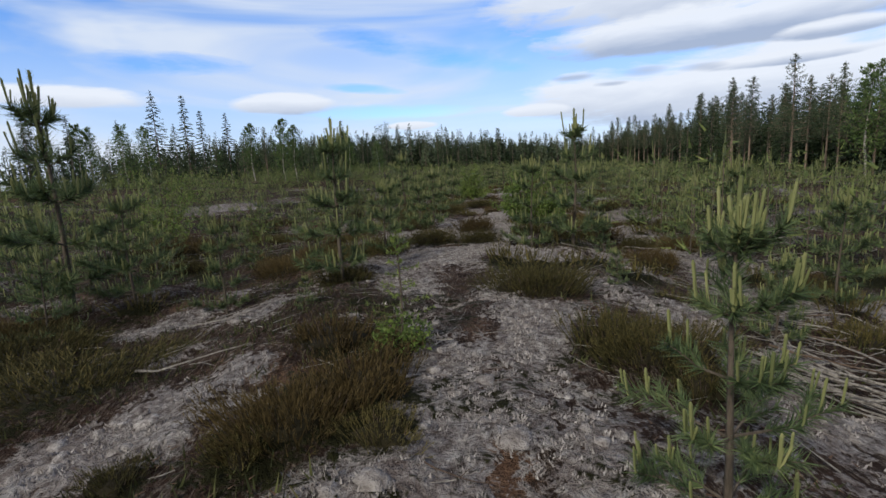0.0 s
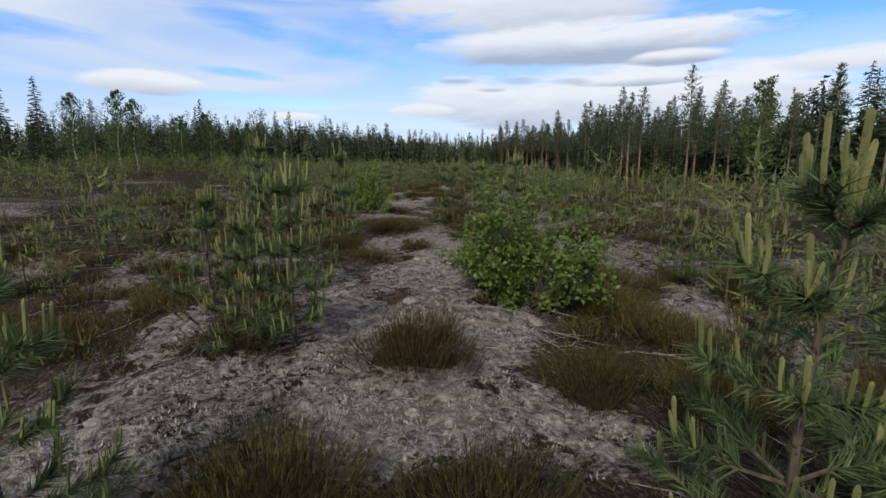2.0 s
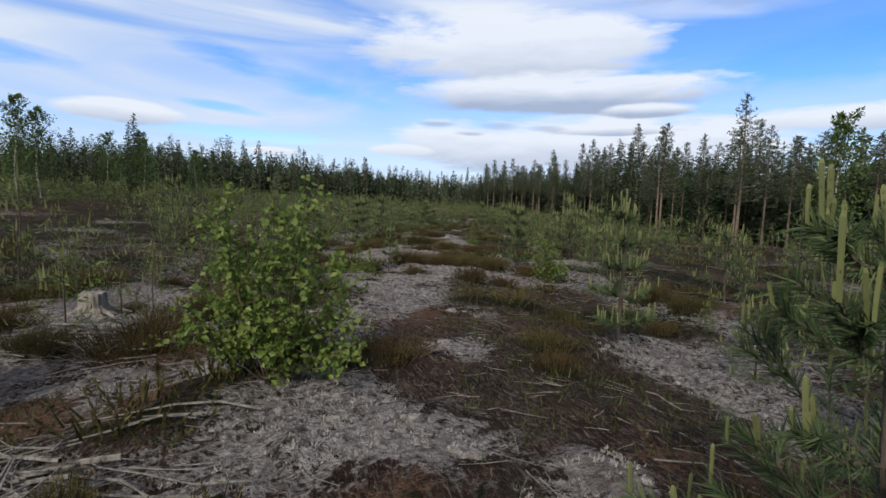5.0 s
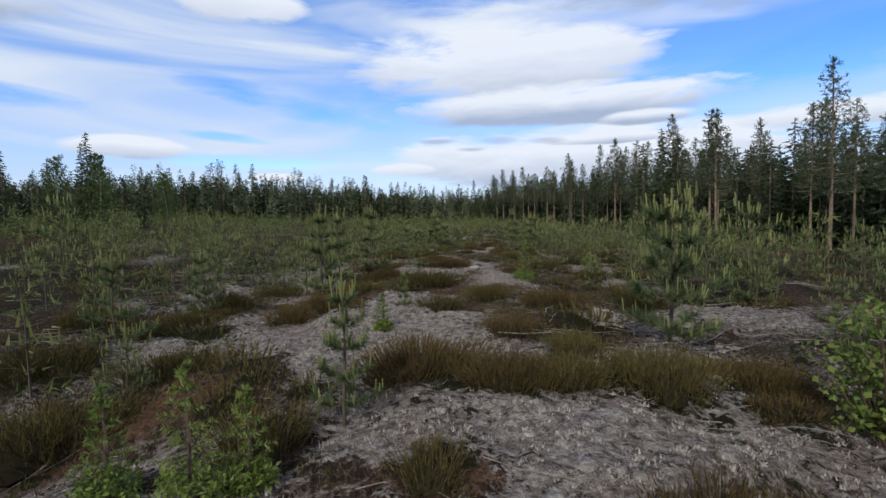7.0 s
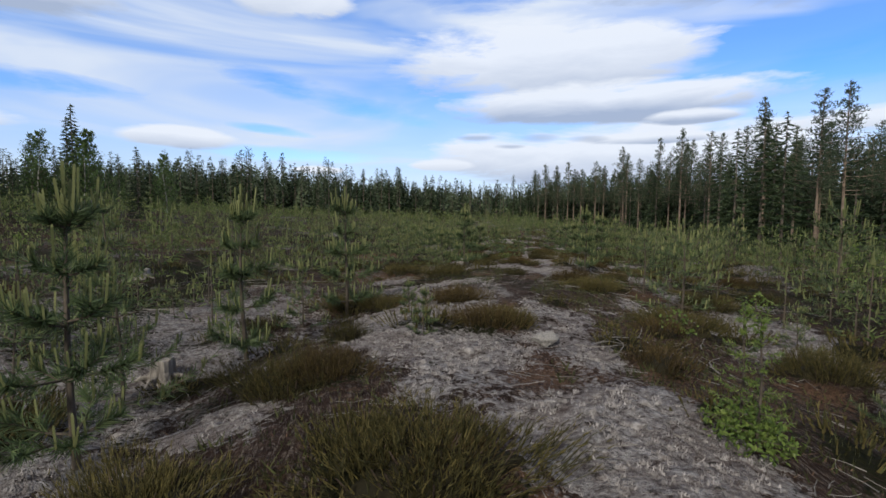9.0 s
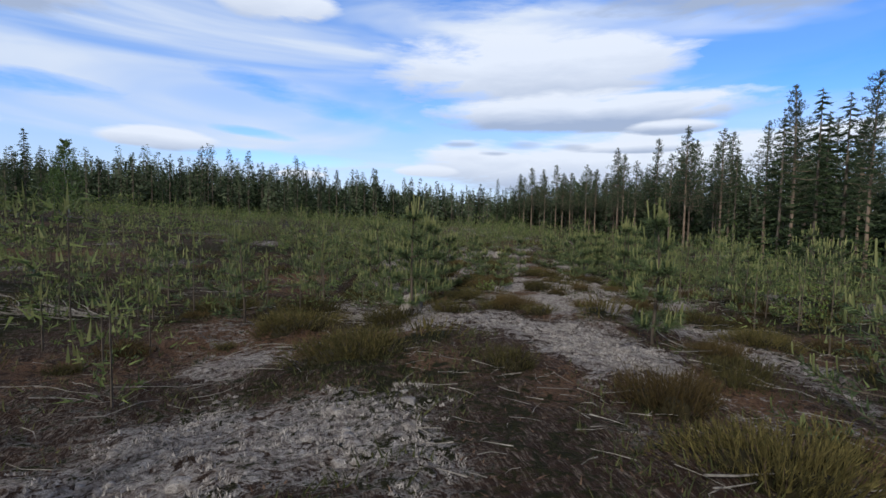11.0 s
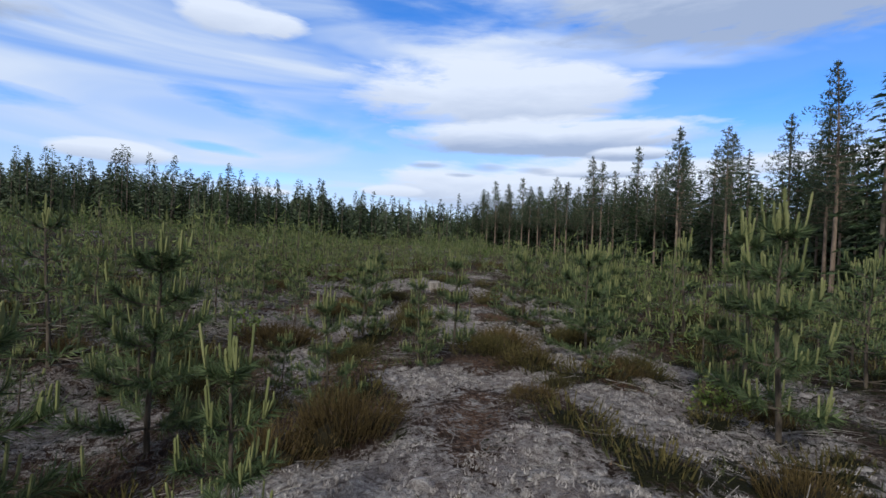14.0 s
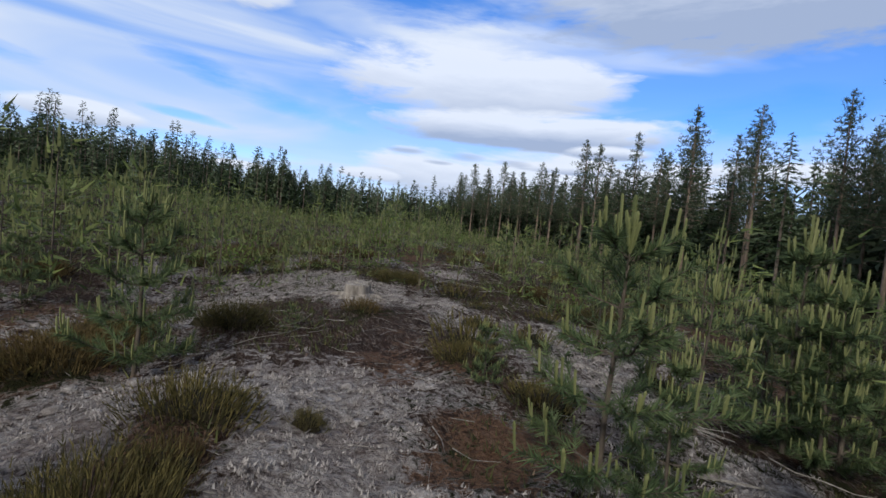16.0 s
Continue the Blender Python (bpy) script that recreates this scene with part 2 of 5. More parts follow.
# near-black, stands in for the shade between the heather stems
HEATHER_SHADE = leafy("dense_heather_shade", [(0.2, (0.005, 0.004, 0.002)), (0.5, (0.012, 0.010, 0.004)), (0.9, (0.030, 0.026, 0.010))], 0.0, 0.95, 30.0)
LICHEN_TUFT = leafy("lichen_branchlets", [(0.2, (0.17, 0.156, 0.158)), (0.5, (0.30, 0.284, 0.286)), (0.9, (0.48, 0.463, 0.463))], 0.0, 0.95, 6.0)
LITTER = leafy("dead_needle_litter", [(0.2, (0.05, 0.032, 0.024)), (0.5, (0.12, 0.075, 0.052)), (0.9, (0.25, 0.18, 0.13))], 0.05, 0.9, 3.0)


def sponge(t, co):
    """Crumbly pale lichen, shade of its holes coloured in by height: height and colour."""
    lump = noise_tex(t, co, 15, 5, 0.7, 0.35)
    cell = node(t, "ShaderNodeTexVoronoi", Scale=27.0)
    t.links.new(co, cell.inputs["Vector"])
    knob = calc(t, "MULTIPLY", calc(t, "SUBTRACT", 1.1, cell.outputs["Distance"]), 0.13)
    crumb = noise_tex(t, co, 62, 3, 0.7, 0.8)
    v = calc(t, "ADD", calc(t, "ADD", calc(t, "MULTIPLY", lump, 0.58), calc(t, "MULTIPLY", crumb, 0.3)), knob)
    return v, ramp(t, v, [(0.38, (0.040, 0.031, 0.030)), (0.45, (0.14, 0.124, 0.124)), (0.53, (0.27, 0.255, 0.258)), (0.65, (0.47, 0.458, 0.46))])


def lichen_material():
    m, t, b = material("reindeer_lichen", 0.95, 0.1)
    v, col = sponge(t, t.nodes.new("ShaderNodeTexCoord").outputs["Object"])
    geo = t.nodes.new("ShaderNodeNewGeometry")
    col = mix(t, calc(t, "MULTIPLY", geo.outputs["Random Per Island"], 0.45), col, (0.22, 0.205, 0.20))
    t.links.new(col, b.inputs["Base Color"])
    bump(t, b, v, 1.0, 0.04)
    return m


def ground_material():
    m, t, b = material("forest_floor", 0.95, 0.1)
    co = t.nodes.new("ShaderNodeTexCoord").outputs["Object"]
    at = t.nodes.new("ShaderNodeAttribute")
    at.attribute_name = "cover"
    sp = t.nodes.new("ShaderNodeSeparateColor")
    t.links.new(at.outputs["Color"], sp.inputs[0])
    mid = noise_tex(t, co, 5.5, 6, 0.7, 0.6)
    fine = noise_tex(t, co, 38, 4, 0.7, 0.4)
    broad = noise_tex(t, co, 1.7, 4, 0.6, 0.5)
    clump = noise_tex(t, co, 11, 5, 0.65, 1.0)
    strand = node(t, "ShaderNodeMapping", Scale=(30, 6, 10), Rotation=(0, 0, 0.6))
    t.links.new(co, strand.inputs[0])
    hair = noise_tex(t, strand.outputs[0], 1.6, 4, 0.7, 1.2)
    soil = ramp(t, mid, [(0.3, (0.010, 0.006, 0.0045)), (0.5, (0.037, 0.022, 0.017)), (0.72, (0.098, 0.064, 0.052))])
    soil = mix(t, ramp(t, hair, [(0.5, 0.0), (0.72, 0.8)]), soil, (0.30, 0.26, 0.23))
    soil = mix(t, ramp(t, fine, [(0.38, 0.75), (0.5, 0.0)]), soil, (0.035, 0.024, 0.02))
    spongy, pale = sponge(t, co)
    pale = mix(t, ramp(t, broad, [(0.36, 0.5), (0.54, 0.0)]), pale, (0.14, 0.110, 0.104))
    # dark moss tone, also used as painted shade under the heather
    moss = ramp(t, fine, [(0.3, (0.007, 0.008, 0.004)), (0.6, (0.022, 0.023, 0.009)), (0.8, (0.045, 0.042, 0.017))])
    rust = ramp(t, fine, [(0.3, (0.06, 0.032, 0.02)), (0.7, (0.20, 0.122, 0.08))])
    grit = calc(t, "MULTIPLY", calc(t, "SUBTRACT", calc(t, "ADD", calc(t, "MULTIPLY", mid, 0.8), calc(t, "ADD", clump, calc(t, "MULTIPLY", fine, 0.5))), 1.15), 2.0)
    w_pale = ramp(t, calc(t, "ADD", sp.outputs[0], grit), [(0.40, 0.0), (0.54, 1.0)])
    w_moss_shade = ramp(t, calc(t, "ADD", sp.outputs[1], grit), [(0.4, 0.0), (0.65, 1.0)])
    w_rust = ramp(t, calc(t, "ADD", sp.outputs[2], grit), [(0.45, 0.0), (0.7, 0.8)])
    col = mix(t, w_rust, soil, rust)
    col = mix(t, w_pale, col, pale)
    col = mix(t, w_moss_shade, col, moss)
    t.links.new(col, b.inputs["Base Color"])
    rel = calc(t, "ADD", calc(t, "MULTIPLY", mid, 0.6), calc(t, "ADD", calc(t, "MULTIPLY", fine, 0.5), calc(t, "ADD", calc(t, "MULTIPLY", spongy, 0.8), calc(t, "MULTIPLY", clump, 1.2))))
    bump(t, b, rel, 1.0, 0.07)
    return m


LICHEN = lichen_material()
FLOOR = ground_material()


# ---------------------------------------------------------------- mesh tools
class Geo:
    """Collects vertices and faces for one mesh."""

    def __init__(self):
        self.v, self.f, self.m, self.mat = [], [], [], 0

    def add(self, verts, faces):
        n = len(self.v)
        self.v.extend(verts)
        self.m.extend([self.mat] * len(faces))
        self.f.extend([tuple(i + n for i in f) for f in faces])

    def tube(self, pts, r0, r1, sides=5, cap=True):
        n = len(pts)
        verts, faces = [], []
        for i, p in enumerate(pts):
            p = Vector(p)
            d = (Vector(pts[min(i + 1, n - 1)]) - Vector(pts[max(i - 1, 0)])).normalized()
            u = d.orthogonal().normalized()
            w = d.cross(u)
            r = r0 + (r1 - r0) * i / (n - 1)
            for k in range(sides):
                a = 2 * math.pi * k / sides
                verts.append(p + (u * math.cos(a) + w * math.sin(a)) * r)
        for i in range(n - 1):
            for k in range(sides):
                a, b2 = i * sides + k, i * sides + (k + 1) % sides
                faces.append((a, b2, b2 + sides, a + sides))
        if cap:
            faces.append(tuple(range((n - 1) * sides, n * sides)))
        self.add(verts, faces)

    def blade(self, p, tip, width, flat):
        """A thin needle from p to tip."""
        s = (tip - p).cross(flat)
        if s.length < 1e-6:
            s = (tip - p).orthogonal()
        s = s.normalized() * width * 0.5
        self.add([p - s, p + s, tip], [(0, 1, 2)])

    def leaf(self, p, d, up, length, width):
        """A leaf with a folded midrib."""
        s = d.cross(up).normalized() * width * 0.5
        n = s.cross(d).normalized() * width * 0.18
        m = p + d * length * 0.5
        self.add([p, m - s + n, m + s + n, p + d * length, m], [(0, 4, 1), (1, 4, 3), (0, 2, 4), (2, 3, 4)])

    def mesh(self, name, mat, smooth=False):
        me = bpy.data.meshes.new(name)
        me.from_pydata([tuple(v) for v in self.v], [], self.f)
        for one in mat if isinstance(mat, tuple) else (mat,):
            me.materials.append(one)
        if isinstance(mat, tuple):
            me.polygons.foreach_set("material_index", self.m)
        if smooth:
            me.polygons.foreach_set("use_smooth", [True] * len(me.polygons))
        return me


def part(name, geo, mat, parent, label="", smooth=False):
    ob = new(name, geo.mesh(name, mat, smooth))
    ob.parent = parent
    if label:
        tagged(ob, label)
    return ob


def thing(name, label, category, group="", kind=""):
    return tagged(new(name), label, category, group, kind)


def unit(rng, up=0.0):
    v = Vector((rng.gauss(0, 1), rng.gauss(0, 1), rng.gauss(0, 1)))
    v.normalize()
    v.z += up
    return v.normalized()


def on_ground(x, y, sink=0.0):
    return float(height(x, y)) - sink


# ---------------------------------------------------------------- ground
HEATH = []        # (x, y, radius) of heather patches, filled below and shared with the ground cover


def patches():
    rng = random.Random(4)
    out = [(x, y, r) for x, y, r in HEATH_BY_HAND]
    tries = 0
    while len(out) < 780 and tries < 12000:
        tries += 1
        y = rng.uniform(0.5, 58)
        d = rng.choice((-1, 1)) * (0.5 + (4.5 if len(out) < 320 else 9.0) * rng.random() ** 1.2)
        x = float(np.interp(y, SPINE_Y, SPINE_X)) + d
        r = rng.uniform(0.12, 0.42)
        if value_noise(np.array(x * 0.5), np.array(y * 0.5), 77) < -0.35:
            continue
        if any((x - a) ** 2 + (y - b) ** 2 < (0.8 * c + 0.5 * r) ** 2 for a, b, c in LICHEN_BY_HAND):
            continue
        if all((x - a) ** 2 + (y - b) ** 2 > (0.75 * (r + c)) ** 2 for a, b, c in out):
            out.append((x, y, r))
    return out


# a second pale strip runs along the right flank of the ridge
BAND_Y = [0, 9, 18, 24, 29, 36, 41, 50]
BAND_D = [2.6, 3.0, 3.7, 3.2, 3.1, 2.4, 1.9, 2.0]


def cover(x, y):
    """Shares of pale lichen, dark moss and rusty litter."""
    d = side(x, y)
    a = np.abs(d + 0.25 * value_noise(y * 0.35, y * 0, 5))
    pale = 0.41 + 1.15 * fbm(x * 0.85, y * 0.42, 21, 4)
    pale = pale + 0.16 * np.exp(-(a / 1.1) ** 2) * (1 - ease(y, 44, 50)) - 0.15 * ease(a, 1.0, 5.0) - 0.1 * ease(a, 6, 14) - 0.1 * ease(y, 46, 56)
    band = np.interp(y, BAND_Y, BAND_D) + 0.15 * np.sin(y * 0.9)
    pale = pale + 0.55 * np.exp(-((d - band) / 0.45) ** 2) * ease(y, 3, 6) * ease(value_noise(y * 0.5, y * 0, 8), -0.6, 0.0)
    trail = np.exp(-((d - 0.1 - 0.12 * np.sin(y * 0.8)) / 0.2) ** 2)
    pale = pale - 0.32 * trail * (1 + value_noise(x * 2.1, y * 2.1, 71))
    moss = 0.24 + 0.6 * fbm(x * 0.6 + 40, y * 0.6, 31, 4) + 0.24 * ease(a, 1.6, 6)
    rust = 0.40 + 0.8 * fbm(x * 0.9 - 13, y * 0.9, 41, 3) + 0.2 * trail
    for px, py, r in LICHEN_BY_HAND:
        k = np.exp(-((x - px) ** 2 + (y - py) ** 2) / (r * r))
        pale = pale + 0.6 * k
        moss = moss - 0.5 * k
    # rusty litter; some spots darken the floor for shadow among the slash
    for px, py, r in RUST_SHADE_BY_HAND:
        k = np.exp(-((x - px) ** 2 + (y - py) ** 2) / (r * r))
        pale = pale - 0.7 * k
        moss = moss - 0.25 * k
        rust = rust + 0.28 * k
    return pale, moss, rust


def graded(fine0, fine1, step, lo, hi, growth):
    mid = list(np.arange(fine0, fine1, step))
    s, v, right = step, fine1, []
    while v < hi:
        right.append(v)
        s *= growth
        v += s
    s, v, left = step, fine0 - step, []
    while v > lo:
        left.append(v)
        s *= growth
        v -= s
    return np.array(left[::-1] + mid + right)


def build_ground():
    u = graded(-3.6, 3.9, 0.075, -1500, 1500, 1.16)
    w = graded(-1.0, 50.0, 0.085, -900, 2500, 1.13)
    U, Y = np.meshgrid(u, w)
    X = U + np.interp(Y, SPINE_Y, SPINE_X)
    Z = height(X, Y)
    pale, moss, rust = cover(X, Y)
    near = (np.abs(U) < 9) & (Y > -3) & (Y < 62)
    Z = Z + np.where(near, 0.075 * fbm(X * 4.2, Y * 4.2, 51, 3) * np.clip(pale + 0.4, 0, 1), 0)
    # each clump's shade on the floor is painted in through the moss share
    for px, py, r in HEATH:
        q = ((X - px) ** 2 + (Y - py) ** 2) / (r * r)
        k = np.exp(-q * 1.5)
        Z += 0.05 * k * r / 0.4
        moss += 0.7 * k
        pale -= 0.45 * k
    verts = np.stack([X, Y, Z], -1).reshape(-1, 3)
    nw, nu = X.shape
    i = np.arange(nw * nu).reshape(nw, nu)
    faces = np.stack([i[:-1, :-1], i[:-1, 1:], i[1:, 1:], i[1:, :-1]], -1).reshape(-1, 4)
    me = bpy.data.meshes.new("ground")
    me.from_pydata(verts.tolist(), [], faces.tolist())
    me.polygons.foreach_set("use_smooth", [True] * len(me.polygons))
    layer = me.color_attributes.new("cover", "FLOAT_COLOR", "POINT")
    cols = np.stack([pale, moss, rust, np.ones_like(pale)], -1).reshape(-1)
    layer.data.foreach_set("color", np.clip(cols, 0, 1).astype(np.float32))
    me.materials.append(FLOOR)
    tagged(new("ground", me), "lichen, litter and moss covered forest clearing floor", "ground", kind="structure")


# ---------------------------------------------------------------- plants: young pines
def needles(geo, rng, p, q, count, length, width, forward=0.55):
    d = (q - p)
    dn = d.normalized()
    for _ in range(count):
        a = p + d * rng.random()
        v = unit(rng)
        v = (v - dn * v.dot(dn)).normalized() * (1 - forward) + dn * forward
        geo.blade(a, a + v.normalized() * length * rng.uniform(0.7, 1.15), width, unit(rng))


def shoot(geo, rng, p, d, length, radius, fuzz=8, sides=4):
    """A candle: a blunt fuzzy column that bends upright from its base."""
    d = d.normalized()
    up = (d + Vector((rng.gauss(0, 0.05), rng.gauss(0, 0.05), 0.9))).normalized()
    m = p + d * length * 0.3
    e = m + up * length * 0.7
    geo.tube([p, m, e] if sides < 4 else [p, m, m.lerp(e, 0.55), e], radius * 0.8, radius * 0.92, sides)
    geo.tube([e, e + up * radius * 1.6], radius * 0.92, radius * 0.45, sides)
    for _ in range(fuzz):
        a = m.lerp(e, rng.uniform(-0.2, 1.0))
        v = unit(rng)
        v = (v - up * v.dot(up)).normalized() * 0.6 + up * 0.8
        geo.blade(a, a + v.normalized() * radius * 3.0, radius * 0.5, unit(rng))


BARK, NEEDLE, CANDLE = 0, 1, 2


def young_pine_geo(seed, h, dense=1.0, spread=1.0, bare=0.2):
    """Trunk, branches (wood, needles and candles each) and leader of a young pine of height h."""
    rng = random.Random(seed)
    trunk, leader, branches = Geo(), Geo(), []
    lean = Vector((rng.gauss(0, 0.025), rng.gauss(0, 0.025), 0))
    axis = lambda k: Vector((lean.x * k * k + 0.012 * math.sin(5 * k + seed), lean.y * k * k + 0.012 * math.cos(4 * k + seed), k)) * h
    top = 0.83
    trunk.tube([axis(top * i / 7) - Vector((0, 0, 0.04 if i == 0 else 0)) for i in range(8)], 0.005 + 0.0085 * h, 0.005, 6)
    whorls = 5
    fine = dense > 0.7
    sides = 4 if fine else 3
    wide = 0.0042 if fine else 0.0095
    long = 0.062 if fine else 0.068
    fat = 0.0056 if fine else 0.0068
    for wi in range(whorls):
        k = bare + (top - 0.03 - bare) * (wi / (whorls - 1)) ** 0.92
        n = rng.randint(4, 6) if fine else rng.randint(4, 5)
        a0 = rng.uniform(0, 6.28)
        reach = spread * h * (0.33 * (1 - (k - bare) / (1.0 - bare)) ** 0.85 + 0.055)
        whorl = []
        for b in range(n):
            g = Geo()
            a = a0 + 6.283 * b / n + rng.gauss(0, 0.25)
            out = Vector((math.cos(a), math.sin(a), 0))
            L = reach * rng.uniform(0.6, 1.2)
            rise = rng.uniform(0.05, 0.45) + 0.75 * k * k
            p0 = axis(k + rng.gauss(0, 0.006))
            p1 = p0 + out * L * 0.5 + Vector((0, 0, L * 0.25 * rise))
            p2 = p0 + out * L * 0.92 + Vector((0, 0, L * 0.85 * rise))
            g.tube([p0, p1, p2], 0.003 + 0.0022 * h * (1 - 0.6 * k), 0.0025, 4, False)
            c = int(dense * (26 + 210 * L))
            g.mat = NEEDLE
            needles(g, rng, p0.lerp(p1, 0.35 if k > 0.45 else 0.7), p1, c // 2, long, wide, 0.45)
            needles(g, rng, p1, p2, c, long, wide, 0.5)
            twigs = 4 if L > 0.2 else 3 if L > 0.12 else 2
            for s in range(twigs):
                j = p0.lerp(p1, 0.7) if s == 0 else p1.lerp(p2, rng.uniform(0.05, 0.9))
                turn = (0.85 if s % 2 else -0.85) * rng.uniform(0.6, 1.2)
                e = j + (out + Vector((-out.y, out.x, 0)) * turn + Vector((0, 0, rng.uniform(0.15, 0.6) + rise))).normalized() * L * rng.uniform(0.28, 0.5)
                g.mat = BARK
                g.tube([j, e], 0.0024, 0.0018, 3, False)
                g.mat = NEEDLE
                needles(g, rng, j.lerp(e, 0.15), e, int(c * 0.75), long, wide, 0.5)
                if rng.random() < 0.4:
                    continue
                g.mat = CANDLE
                shoot(g, rng, e, Vector((rng.gauss(0, 0.1), rng.gauss(0, 0.1), 1)) + out * 0.2, rng.uniform(0.04, 0.085), fat * 0.8, int(9 * dense), sides)
            g.mat = CANDLE
            shoot(g, rng, p2, Vector((0, 0, 1)) + out * 0.18, rng.uniform(0.05, 0.125) * (0.7 + 0.6 * k), fat, int(14 * dense), sides)
            for _ in range(rng.randint(0, 3)):
                shoot(g, rng, p2 - Vector((0, 0, 0.005)), Vector((rng.gauss(0, 0.22), rng.gauss(0, 0.22), 1)) + out * 0.2, rng.uniform(0.035, 0.07), fat * 0.75, int(7 * dense), sides)
            whorl.append(g)
        branches.append(whorl)
    tip = axis(top)
    leader.mat = NEEDLE
    # last year's growth still carries its needles all along the upper stem
    sleeve = Geo()
    needles(sleeve, rng, axis(bare + 0.30 * (top - bare)), axis(top - 0.14), int(110 * dense), long, wide, 0.5)
    needles(leader, rng, axis(top - 0.14), tip, int(120 * dense), long * 1.1, wide, 0.5)
    leader.mat = CANDLE
    shoot(leader, rng, tip, Vector((0, 0, 1)), h * (1.0 - top), 0.0076, int(60 * dense))
    for b in range(5):
        a = 6.283 * b / 5 + rng.gauss(0, 0.3)
        shoot(leader, rng, tip - Vector((0, 0, 0.01)), Vector((math.cos(a) * 0.3, math.sin(a) * 0.3, 1)), h * (1 - top) * rng.uniform(0.35, 0.8), 0.0064, int(26 * dense))
    return trunk, branches, leader, sleeve


def young_pine(seed, h, dense=1.0, spread=1.0, bare=0.2, split=True):
    ob = thing("young_pine", "young pine with pale upright candles standing in heather and lichen", "pine sapling", "young pines of the clearing")
    mats = (YOUNG_BARK, PINE_NEEDLE, PINE_SHOOT)
    trunk, branches, leader, sleeve = young_pine_geo(seed, h, dense, spread, bare)
    part("trunk", trunk, YOUNG_BARK, ob, "thin grey-brown stem", True)
    for whorl in branches:
        if split:
            for g in whorl:
                part("branch", g, mats, ob)
        else:
            g = whorl[0]
            for other in whorl[1:]:
                n = len(g.v)
                g.v.extend(other.v)
                g.f.extend([tuple(i + n for i in f) for f in other.f])
                g.m.extend(other.m)
            part("branch_whorl", g, mats, ob)
    tagged(part("stem_needles", sleeve, PINE_NEEDLE, ob), kind="stuff")
    part("leader_shoot", leader, mats, ob, "tall pale yellow-green candles")
    return ob


def put(ob, x, y, turn=0.0, s=1.0, sink=0.0):
    ob.matrix_basis = Matrix.LocRotScale((x, y, on_ground(x, y, sink)), Euler((0, 0, turn)), (s, s, s))
    return ob


def again(ob, x, y, turn=0.0, s=1.0, sink=0.0):
    c = copy_thing(ob, Matrix())
    return put(c, x, y, turn, s, sink)


def track_gap(x, y):
    """Distance from the line walked."""
    return min(math.hypot(x - r[1], y - r[2]) for r in FINE)


FINE = [tuple(p[i] + (q[i] - p[i]) * k / 6 for i in range(3)) for p, q in zip(PATH, PATH[1:]) for k in range(6)]


def pines():
    near = [young_pine(100 + i, 1.0, 0.9, (0.74, 0.9, 1.08)[i % 3], (0.05, 0.13, 0.09)[i % 3]) for i in range(5)]
    wild = [young_pine(120 + i, 1.0, 0.16, (0.95, 1.2)[i % 2], (0.04, 0.10, 0.06)[i % 3], False) for i in range(6)]
    slim = young_pine(140, 1.0, 0.9, 0.58, 0.13)
    used = set()

    def set_pine(ob, x, y, turn, s):
        f = again if ob.name in used else put
        used.add(ob.name)
        return f(ob, x, y, turn, s, 0.02)
    taken = []
    for k, (x, y, h) in enumerate(PINES_BY_HAND):
        far = abs(float(side(x, y))) > 3.6
        set_pine(wild[k % 6] if far else slim if track_gap(x, y) < 0.75 or h > 1.4 else near[k % 5], x, y, k * 2.3, h)
        taken.append((x, y, 0.4))
    rng = random.Random(8)
    tries = 0
    while len(taken) < 298 and tries < 30000:
        tries += 1
        y = rng.uniform(1.5, 55)
        d = rng.choice((-1, 1)) * (1.2 + 6.5 * rng.random() ** 1.1)
        if abs(d) < 2.0 or abs(d) < 3.2 and rng.random() < 0.6:
            continue
        x = float(np.interp(y, SPINE_Y, SPINE_X)) + d
        s = rng.choice((0.35, 0.5, 0.6, 0.75, 0.85, 0.95, 1.1)) * rng.uniform(0.9, 1.12)
        if track_gap(x, y) < 0.8 + 0.5 * s or any((x - a) ** 2 + (y - b) ** 2 < (r + 0.12) ** 2 for a, b, r in taken):
            continue
        if value_noise(np.array(x * 0.4), np.array(y * 0.4), 60) < -0.3:
            continue
        set_pine(wild[rng.randrange(6)], x, y, rng.uniform(0, 6.28), s)
        taken.append((x, y, 0.4))
    return taken


def simple_pine(geo, rng, p, h, blades, wide):
    """A young pine far off: whorls of spreading needle brushes with upturned tips."""
    tiers = 4 if h > 0.6 else 3
    a0 = rng.uniform(0, 6.28)
    lean = Vector((rng.gauss(0, 0.04), rng.gauss(0, 0.04), 0)) * h
    for i in range(tiers):
        k = 0.12 + 0.64 * i / (tiers - 1)
        arms = rng.randint(4, 5)
        share = max(2, int(blades * (1.25 - k) / tiers / arms * 1.25))
        for arm in range(arms):
            a = a0 + 1.1 * i + 6.283 * arm / arms + rng.gauss(0, 0.22)
            o = Vector((math.cos(a), math.sin(a), 0))
            reach = h * (0.44 * (1 - k) + 0.07) * rng.uniform(0.55, 1.25)
            rise = rng.uniform(0.02, 0.2) + 0.12 * k
            for _ in range(share):
                r = rng.uniform(0.2, 1.0)
                q = p + lean * k + Vector((0, 0, h * (k + rise * r * r * 0.8 + rng.gauss(0, 0.012)))) + o * reach * r
                d = o * 0.75 + unit(rng) * 0.75 + Vector((0, 0, 0.4))
                geo.blade(q, q + d.normalized() * h * rng.uniform(0.07, 0.13), wide * h, unit(rng))


